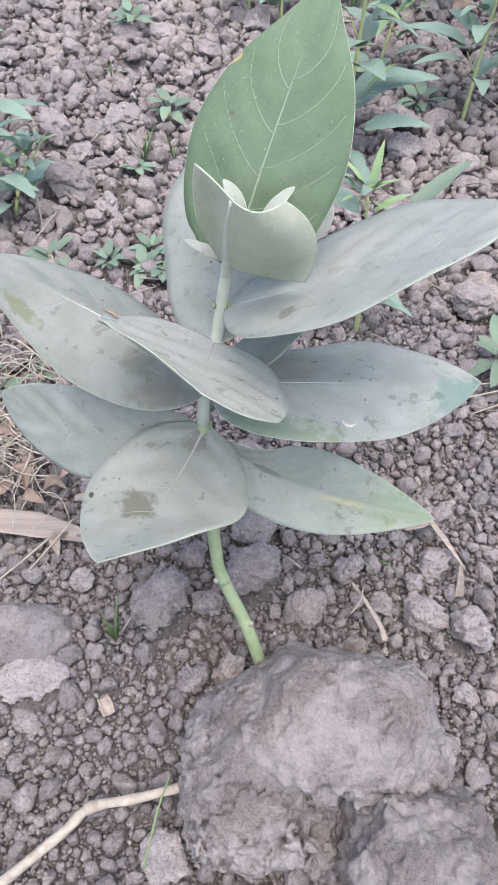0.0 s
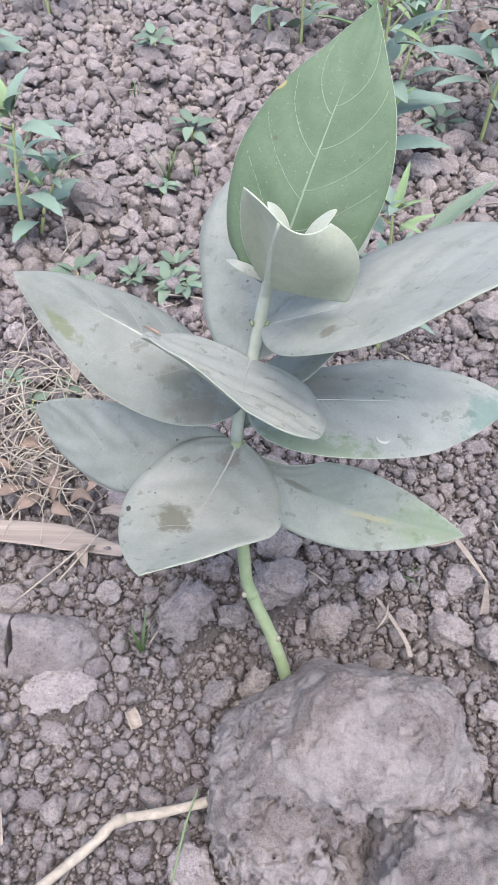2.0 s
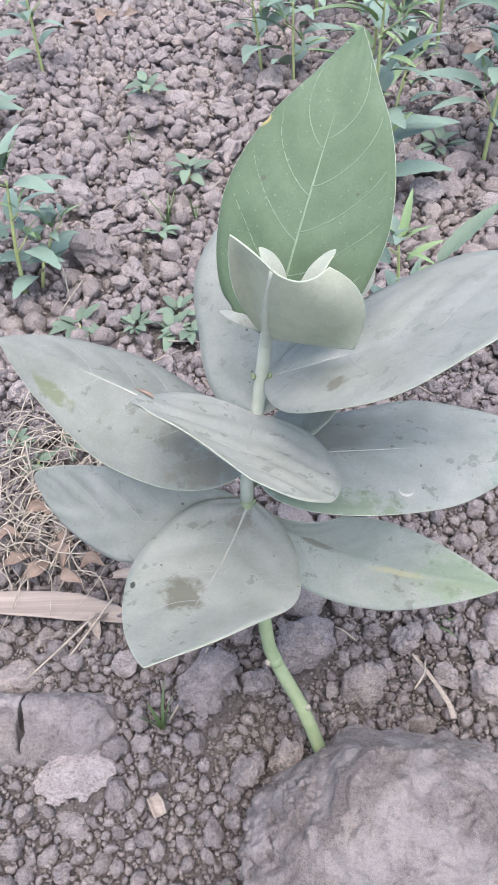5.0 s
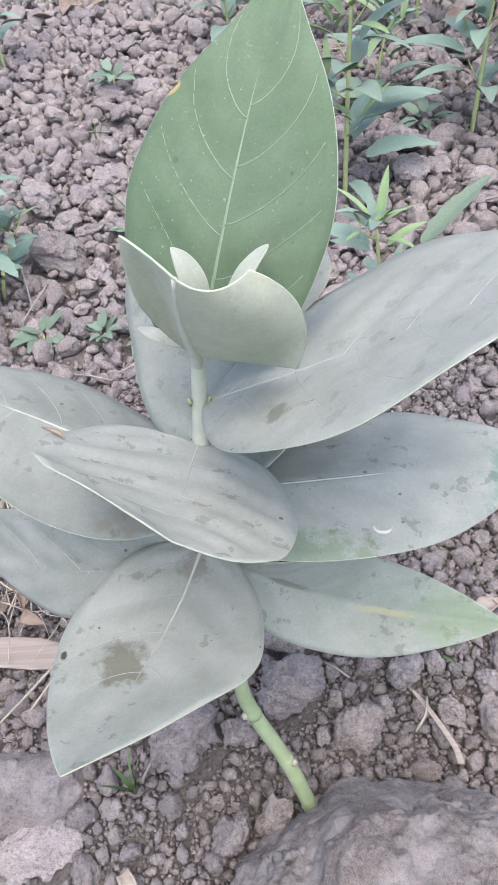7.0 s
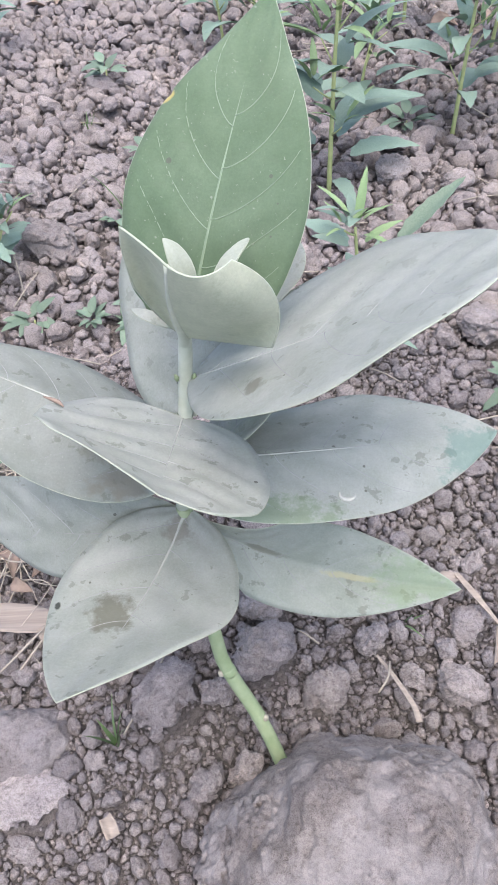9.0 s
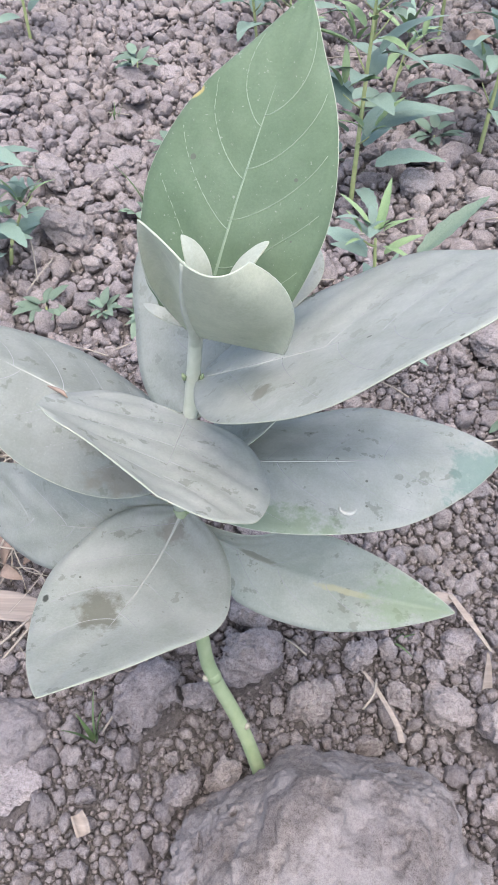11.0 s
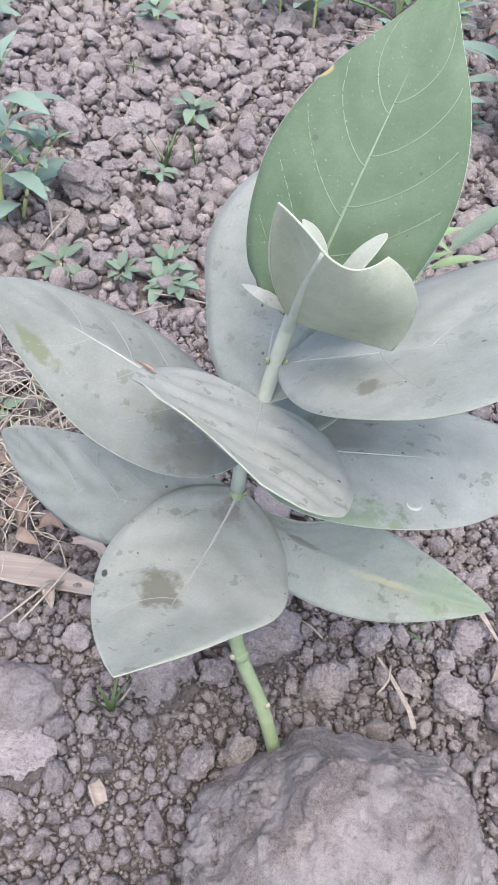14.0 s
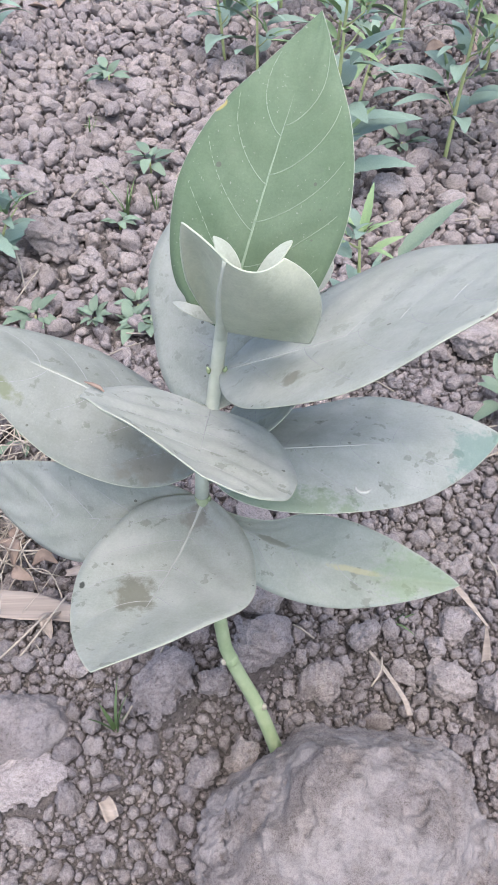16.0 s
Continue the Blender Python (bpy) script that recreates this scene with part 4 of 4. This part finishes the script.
LANCE = [weed_leaf_mesh("leaf", 1, w, d, 0.28, m, f, 0.01) for w, d, m, f in ((0.17, 0.35, WEED, 0.3), (0.23, 0.55, WEED_BLUE, 0.2), (0.14, 0.2, WEED, 0.4), (0.25, 0.45, WEED_BLUE, 0.25))]
BROAD = [weed_leaf_mesh("leaf", 1, w, d, 0.3, m, f, 0.03) for w, d, m, f in ((0.30, 0.4, WEED_BLUE, 0.2), (0.26, 0.6, WEED_BLUE, 0.25), (0.24, 0.25, WEED, 0.35), (0.33, 0.5, WEED_BLUE, 0.15))]
SERRATE = weed_leaf_mesh("leaf", 1, 0.155, 0.12, 0.06, SEEDLING, 0.3, 0.016)
OVAL = [weed_leaf_mesh("leaf", 1, w, d, 0.35, SEEDLING, f) for w, d, f in ((0.36, 0.5, 0.15), (0.42, 0.8, 0.1), (0.33, 0.3, 0.25))]


def put_leaf(parent, mesh, at, size, yaw, rise, roll=0.0):
    ob = new("leaf", mesh)
    ob.parent = parent
    ob.location = at
    ob.rotation_euler = Euler((roll, -rise, yaw))
    ob.scale = (size, size, size)
    return ob


def tall_weed(x, y, height, seed, size=0.07, lean=(0, 0), nodes=9, blades=None, label="green leafy weed with narrow pointed leaves growing in the field"):
    r = np.random.default_rng(seed)
    kinds = blades or LANCE
    w = thing("leafy_weed", label, "weed", (x, y, on_ground(x, y)), "field weeds")
    pts = smooth_path([(0, 0, -0.01), (lean[0] * 0.3, lean[1] * 0.3, height * 0.4), (lean[0] * 0.7, lean[1] * 0.7, height * 0.75), (lean[0], lean[1], height)], 5)
    part("stem", mesh_of("stem", *tube(pts, [0.0043 * (1 - 0.6 * i / (len(pts) - 1)) * (0.6 + height) for i in range(len(pts))], 8), WEED_STEM), w, "yellow-green stem")
    a = r.uniform(0, 6.28)

    def tuft(p, n, sz, low, high):
        b = r.uniform(0, 6.28)
        for q in range(n):
            put_leaf(w, LANCE[2 * r.integers(2)] if r.random() < 0.6 else kinds[1], p, sz * r.uniform(0.65, 1.1), b + 6.28 * q / n + r.uniform(-0.4, 0.4), r.uniform(low, high), r.uniform(-0.4, 0.4))

    for k in range(nodes):
        t = 0.22 + 0.73 * k / (nodes - 1)
        p = pts[min(len(pts) - 1, int(t * (len(pts) - 1)))]
        a += 2.4
        for q in range(2):
            put_leaf(w, kinds[r.integers(4)] if t > 0.55 else kinds[1 + 2 * r.integers(2)], p, size * r.uniform(0.85, 1.25) * (1.15 - 0.45 * t), a + q * 3.0 + r.uniform(-0.3, 0.3), r.uniform(0.15, 0.65), r.uniform(-0.4, 0.4))
        if k % 2:
            side = p + Vector((math.cos(a + 1.5), math.sin(a + 1.5), 0.8)) * size * 0.35
            part("side_shoot", mesh_of("side_shoot", *tube([p, (p + side) / 2 + Vector((0, 0, -0.001)), side], [0.0012, 0.0011, 0.0008], 6), WEED_STEM), w)
            tuft(side, 4, size * 0.55, 0.3, 1.25)
    tuft(pts[-1], 7, size * 0.8, 0.3, 1.3)
    return w


def rosette(x, y, n, size, seed, height=0.012, label="small broad-leaved seedling sprouting from the soil"):
    r = np.random.default_rng(seed)
    w = thing("weed_seedling", label, "weed", (x, y, on_ground(x, y)), "weed seedlings")
    part("stem", mesh_of("stem", *tube([(0, 0, -0.008), (0.001, 0, height * 0.6), (0.002, 0.001, height)], [0.002, 0.0016, 0.0012], 7), WEED_STEM), w, "short yellow-green stem")
    a = r.uniform(0, 6.28)
    for k in range(n):
        a += 2.4 + r.uniform(-0.3, 0.3)
        put_leaf(w, OVAL[r.integers(3)], (0.001, 0, height * r.uniform(0.5, 1)), size * r.uniform(0.7, 1.15), a, r.uniform(0.15, 0.7), r.uniform(-0.3, 0.3))
    return w


def grass_tuft(x, y, n, length, seed, spread=0.5, label="small tuft of green grass blades in the soil"):
    r = np.random.default_rng(seed)
    w = thing("grass_tuft", label, "grass", (x, y, on_ground(x, y)), "grass tufts")
    for k in range(n):
        a, lean, L = r.uniform(0, 6.28), r.uniform(0.15, spread), length * r.uniform(0.55, 1.1)
        verts, faces = [], []
        for i in range(9):
            s = i / 8
            wd = 0.0016 * (1 - s ** 2) * (length / 0.05) ** 0.5
            out, up = L * lean * s ** 1.5, L * s * (1 - 0.35 * lean * s)
            for c in (-1, 0, 1):
                for dz in (0, -0.0003):
                    verts.append((out * math.cos(a) - c * wd * math.sin(a), out * math.sin(a) + c * wd * math.cos(a), up - 0.006 + dz + abs(c) * wd * 0.4))
        for i in range(8):
            b, d = i * 6, (i + 1) * 6
            faces += [(b, b + 2, d + 2, d), (b + 2, b + 4, d + 4, d + 2), (d + 1, d + 3, b + 3, b + 1), (d + 3, d + 5, b + 5, b + 3)]
        part("blade", mesh_of("blade", verts, faces, GRASS), w)
    return w


behind = tall_weed(0.140, 0.345, 0.165, 3, 0.046, (-0.012, 0.015), 6, None, "green weed with narrow serrated leaves growing behind the milkweed")
for at, size, yaw, rise, mesh in (((0.028, 0.03, 0.130), 0.09, 0.6, 0.5, SERRATE), ((-0.008, 0.008, 0.135), 0.055, 2.4, 0.35, BROAD[0]), ((-0.004, 0.0, 0.10), 0.06, 3.6, 0.25, BROAD[3]), ((0.0, 0.004, 0.12), 0.05, 0.1, 0.5, LANCE[0]), ((-0.010, 0.013, 0.16), 0.045, 1.2, 1.25, LANCE[2])):
    put_leaf(behind, mesh, at, size, yaw, rise)
by_ground = tall_weed(0.139, 0.700, 0.27, 5, 0.084, (0.01, 0.04), 12)
for at, size, yaw, rise, mesh in (((0.002, 0.0, 0.045), 0.095, 0.15, 0.25, BROAD[0]), ((0.0, 0.004, 0.06), 0.08, 2.6, 0.3, BROAD[3]), ((0.002, 0.004, 0.075), 0.085, 1.0, 0.45, LANCE[3]), ((0.0, -0.002, 0.03), 0.06, -1.2, 0.2, BROAD[1])):
    put_leaf(by_ground, mesh, at, size, yaw, rise)
tall_weed(0.338, 0.840, 0.24, 8, 0.082, (0.02, 0.05), 12)
tall_weed(-0.316, 0.525, 0.145, 11, 0.062, (0.012, 0.03), 6, BROAD, "green weed with broad toothed leaves between clods")
tall_weed(-0.300, 0.545, 0.07, 24, 0.050, (0.03, 0.02), 4, BROAD, "small green weed with broad toothed leaves between clods")
tall_weed(0.0507, 1.154, 0.14, 13, 0.075, (0.0, 0.03), 6)
tall_weed(-0.01, 1.25, 0.16, 14, 0.075, (-0.02, 0.02), 6)
tall_weed(0.326, 1.232, 0.26, 15, 0.08, (0.0, 0.03), 9)
tall_weed(0.205, 1.247, 0.22, 16, 0.08, (0.02, 0.0), 8)
tall_weed(0.215, 0.985, 0.10, 25, 0.075, (0.02, 0.02), 5)
tall_weed(0.46, 1.12, 0.26, 17, 0.08, (0.02, 0.0), 9)
tall_weed(0.52, 0.93, 0.22, 18, 0.075, (-0.02, 0.0), 8)
tall_weed(0.11, 1.50, 0.22, 19, 0.08, (0.0, 0.0), 8)
tall_weed(-0.445, 1.245, 0.17, 20, 0.065, (0.0, 0.02), 7)
tall_weed(-0.50, 0.99, 0.12, 21, 0.06, (0.0, 0.0), 6)
tall_weed(0.30, 1.50, 0.24, 22, 0.08, (0.0, 0.0), 8)
tall_weed(0.50, 1.42, 0.24, 23, 0.08, (0.0, 0.0), 8)
rosette(-0.215, 1.09, 11, 0.033, 30, 0.035)
rosette(-0.121, 0.808, 11, 0.030, 31, 0.03)
rosette(-0.151, 0.651, 11, 0.020, 32)
rosette(-0.232, 0.455, 11, 0.027, 33)
rosette(-0.159, 0.445, 11, 0.020, 34)
rosette(-0.113, 0.438, 11, 0.023, 35)
rosette(-0.095, 0.435, 10, 0.025, 36)
rosette(-0.110, 0.470, 10, 0.023, 41)
rosette(0.288, 0.290, 11, 0.037, 37, 0.03)
rosette(-0.235, 0.235, 10, 0.016, 38)
rosette(-0.205, 0.258, 9, 0.017, 42)
rosette(-0.262, 0.262, 8, 0.015, 43)
rosette(0.27, 0.86, 11, 0.033, 39, 0.02)
rosette(0.20, 0.95, 11, 0.037, 40, 0.02)
grass_tuft(-0.227, 0.92, 9, 0.06, 50)
grass_tuft(-0.143, 0.68, 8, 0.085, 51, 0.5)
grass_tuft(-0.103, 0.69, 4, 0.07, 54, 0.4)
grass_tuft(-0.079, -0.031, 6, 0.085, 52, 0.25)
grass_tuft(0.140, 0.058, 3, 0.035, 53, 0.9)


# ---- dry litter ----
def curl_strip(name, label, category, points, widths, material, cup=0.3, thick=0.0006, twist=0.0):
    """A dry strip of leaf or husk lying along points."""
    line = smooth_path(points, 6)
    n = len(line)
    verts, faces = [], []
    cols = 7
    for i, p in enumerate(line):
        t = (line[min(i + 1, n - 1)] - line[max(i - 1, 0)]).normalized()
        a = t.cross(Vector((0, 0, 1))).normalized()
        u = a.cross(t)
        th = twist * i / (n - 1)
        a, u = a * math.cos(th) + u * math.sin(th), u * math.cos(th) - a * math.sin(th)
        f = i / (n - 1) * (len(widths) - 1)
        k = min(len(widths) - 2, int(f))
        w = widths[k] * (1 - f + k) + widths[k + 1] * (f - k)
        for lay in (0, 1):
            for c in range(cols):
                x = c / (cols - 1) * 2 - 1
                verts.append(p + a * (x * w) + u * (cup * w * (x * x - 0.3) - lay * thick + 0.0004 * math.sin(9 * x)))
    m = 2 * cols
    for i in range(n - 1):
        for c in range(cols - 1):
            q = i * m + c
            faces += [(q, q + 1, q + m + 1, q + m), (q + cols + m, q + cols + m + 1, q + cols + 1, q + cols)]
        for c in (0, cols - 1):
            q = i * m + c
            faces.append((q, q + m, q + m + cols, q + cols) if c == 0 else (q + m, q, q + cols, q + m + cols))
    return tagged(new(name, mesh_of(name, verts, faces, material)), label, category)


def lie(x, y, up=0.008):
    return (x, y, up + 0.35 * on_ground(x, y))


curl_strip("fallen_grass", "single green grass blade lying on the soil", "grass", [lie(-0.024, -0.132, 0.022), lie(-0.031, -0.155, 0.016), lie(-0.037, -0.187, 0.006)], [0.0004, 0.0007, 0.0006], GRASS)
curl_strip("dry_husk_leaf", "broad pinkish-tan dry husk leaf lying on the soil", "dry leaf", [lie(-0.27, 0.072, 0.014), lie(-0.21, 0.069, 0.016), lie(-0.16, 0.064, 0.016), lie(-0.108, 0.056, 0.012)], [0.008, 0.0115, 0.0125, 0.005], HUSK, 0.35)
curl_strip("dry_husk_leaf", "small curled dry husk lying on crumbs", "dry leaf", [lie(-0.135, 0.098, 0.014), lie(-0.118, 0.096, 0.018), lie(-0.102, 0.085, 0.012)], [0.003, 0.006, 0.002], HUSK, 0.6)
curl_strip("dry_husk_leaf", "twisted pale husk strip lying between crumbs", "dry leaf", [lie(0.114, 0.026, 0.014), lie(0.124, 0.010, 0.013), lie(0.135, -0.012, 0.012), lie(0.137, -0.024, 0.012)], [0.001, 0.0018, 0.0024, 0.0034], HUSK, 0.5, 0.0006, 0.6)
curl_strip("dry_husk_leaf", "twisted pale husk strip lying between crumbs", "dry leaf", [lie(0.186, 0.090, 0.016), lie(0.197, 0.070, 0.016), lie(0.212, 0.046, 0.012)], [0.002, 0.0034, 0.0015], HUSK, 0.5, 0.0006, 0.5)
curl_strip("dry_husk_leaf", "short curled dry leaf lying on soil crumbs", "dry leaf", [lie(0.165, 0.078, 0.014), lie(0.176, 0.082, 0.020), lie(0.188, 0.088, 0.014)], [0.002, 0.007, 0.003], HUSK, 0.6)
curl_strip("dry_husk_leaf", "stub of a pale dry stalk lying on soil", "dry leaf", [lie(-0.165, -0.150, 0.010), lie(-0.158, -0.172, 0.009)], [0.004, 0.0042], HUSK, 0.9)
curl_strip("dry_husk_leaf", "pale upright husk sliver between clods", "dry leaf", [lie(0.203, 0.016, 0.014), lie(0.201, 0.024, 0.032), lie(0.199, 0.030, 0.044)], [0.004, 0.0025, 0.0006], HUSK, 0.3)
curl_strip("dry_husk_leaf", "pinkish dry flake standing among the straw", "dry leaf", [lie(-0.194, 0.262, 0.012), lie(-0.190, 0.270, 0.026), lie(-0.186, 0.277, 0.036)], [0.004, 0.0075, 0.003], HUSK, 0.4)
for x, y, s in ((-0.19, 0.118, 0.016), (-0.225, 0.115, 0.014), (-0.15, 0.125, 0.013), (0.40, 1.22, 0.03), (0.44, 1.19, 0.026), (0.47, 1.26, 0.028), (-0.36, 1.54, 0.03), (-0.31, 1.56, 0.026), (-0.42, 1.50, 0.024), (-0.135, 0.05, 0.012), (-0.205, 0.105, 0.014), (-0.172, 0.100, 0.012), (-0.235, 0.135, 0.012), (-0.18, 0.14, 0.013), (-0.155, 0.108, 0.011), (-0.215, 0.165, 0.012)):
    a = crng.uniform(0, 6.28)
    dx, dy = s * math.cos(a), s * math.sin(a)
    curl_strip("dead_leaf", "curled brown dead leaf lying on the soil", "dead leaf", [lie(x - dx, y - dy, 0.012), lie(x - 0.4 * dy, y + 0.4 * dx, 0.02), lie(x + dx, y + dy, 0.012)], [0.06 * s, 0.34 * s, 0.5 * s, 0.26 * s, 0.05 * s], BROWN if y > 0.06 else HUSK, crng.uniform(0.5, 1.1), 0.0006, crng.uniform(-1.2, 1.2))

twig = thing("dry_twig", "pale dry stalk lying on the soil against the large clod", "twig", lie(-0.075, -0.155))
tline = [Vector(lie(x, y, u)) - twig.location for x, y, u in ((-0.165, -0.230, 0.010), (-0.122, -0.194, 0.011), (-0.092, -0.168, 0.012), (-0.0765, -0.154, 0.016), (-0.045, -0.146, 0.013), (0.006, -0.132, 0.012))]
tpath = smooth_path(tline, 5)
part("stalk", mesh_of("stalk", *tube(tpath, [0.0035 + 0.0003 * math.sin(i * 1.7) for i in range(len(tpath))], 10), STRAW), twig)
part("joint", mesh_of("joint", *tube([tpath[14] , tpath[15], tpath[16]], [0.0037, 0.0045, 0.0037], 10), STRAW), twig)

# tangle of dry grass and roots beside the plant
srng = np.random.default_rng(77)
pieces = []
for k in range(260):
    x, y = srng.normal(-0.215, 0.038), min(0.36, max(0.105, srng.normal(0.195, 0.065)))
    a, L, z = srng.uniform(0, 6.28), srng.uniform(0.012, 0.036), srng.uniform(0.006, 0.022)
    b = a + srng.uniform(-0.9, 0.9)
    p0 = Vector(lie(x, y, z))
    p1 = p0 + Vector((math.cos(a) * L, math.sin(a) * L, srng.uniform(-0.004, 0.012)))
    p2 = p1 + Vector((math.cos(b) * L, math.sin(b) * L, -0.012))
    pieces.append(tube(smooth_path([p0, p1, p2], 4), srng.uniform(0.0003, 0.0009), 5))
tagged(new("dry_grass_tangle", mesh_of("dry_grass_tangle", *join(pieces), STRAW)), "tangle of pale dry grass and roots on the soil", "dry grass", kind="stuff")
pieces = []
for k in range(55):
    x, y = srng.uniform(-0.3, 0.55), srng.uniform(-0.2, 1.3)
    if not in_view(x, y):
        continue
    a, L = srng.uniform(0, 6.28), srng.uniform(0.006, 0.022) * (1 + y)
    p0 = Vector(lie(x, y, 0.010))
    d = Vector((math.cos(a), math.sin(a), srng.uniform(-0.1, 0.25))) * L
    pieces.append(tube([p0 - d, p0 + Vector((0, 0, 0.002)), p0 + d], srng.uniform(0.0004, 0.0009) * (1 + 0.6 * y), 5))
for x, y, a, L in ((-0.26, 0.53, 1.9, 0.04), (-0.245, 0.50, 1.2, 0.03), (0.26, 0.24, 0.2, 0.05), (0.29, 0.235, 0.35, 0.045), (0.24, 0.25, 0.1, 0.05), (-0.165, 0.03, 0.8, 0.035), (-0.145, 0.045, 1.0, 0.03), (-0.06, 0.0, 1.1, 0.03), (0.117, 0.008, 1.1, 0.012)):
    p0 = Vector(lie(x, y, 0.016))
    d = Vector((math.cos(a), math.sin(a), 0.15)) * L
    pieces.append(tube(smooth_path([p0 - d, p0 + Vector((0.002, -0.002, 0.004)), p0 + d], 4), 0.0009, 5))
tagged(new("straw_bits", mesh_of("straw_bits", *join(pieces), STRAW)), "loose bits of pale straw strewn on the soil", "straw", kind="stuff")
curl_strip("dry_husk_leaf", "tiny pale curled husk cap lying on crumbs", "dry leaf", [lie(-0.081, -0.079, 0.012), lie(-0.077, -0.085, 0.012), lie(-0.074, -0.091, 0.011)], [0.0042, 0.005, 0.0046], HUSK, 0.9)
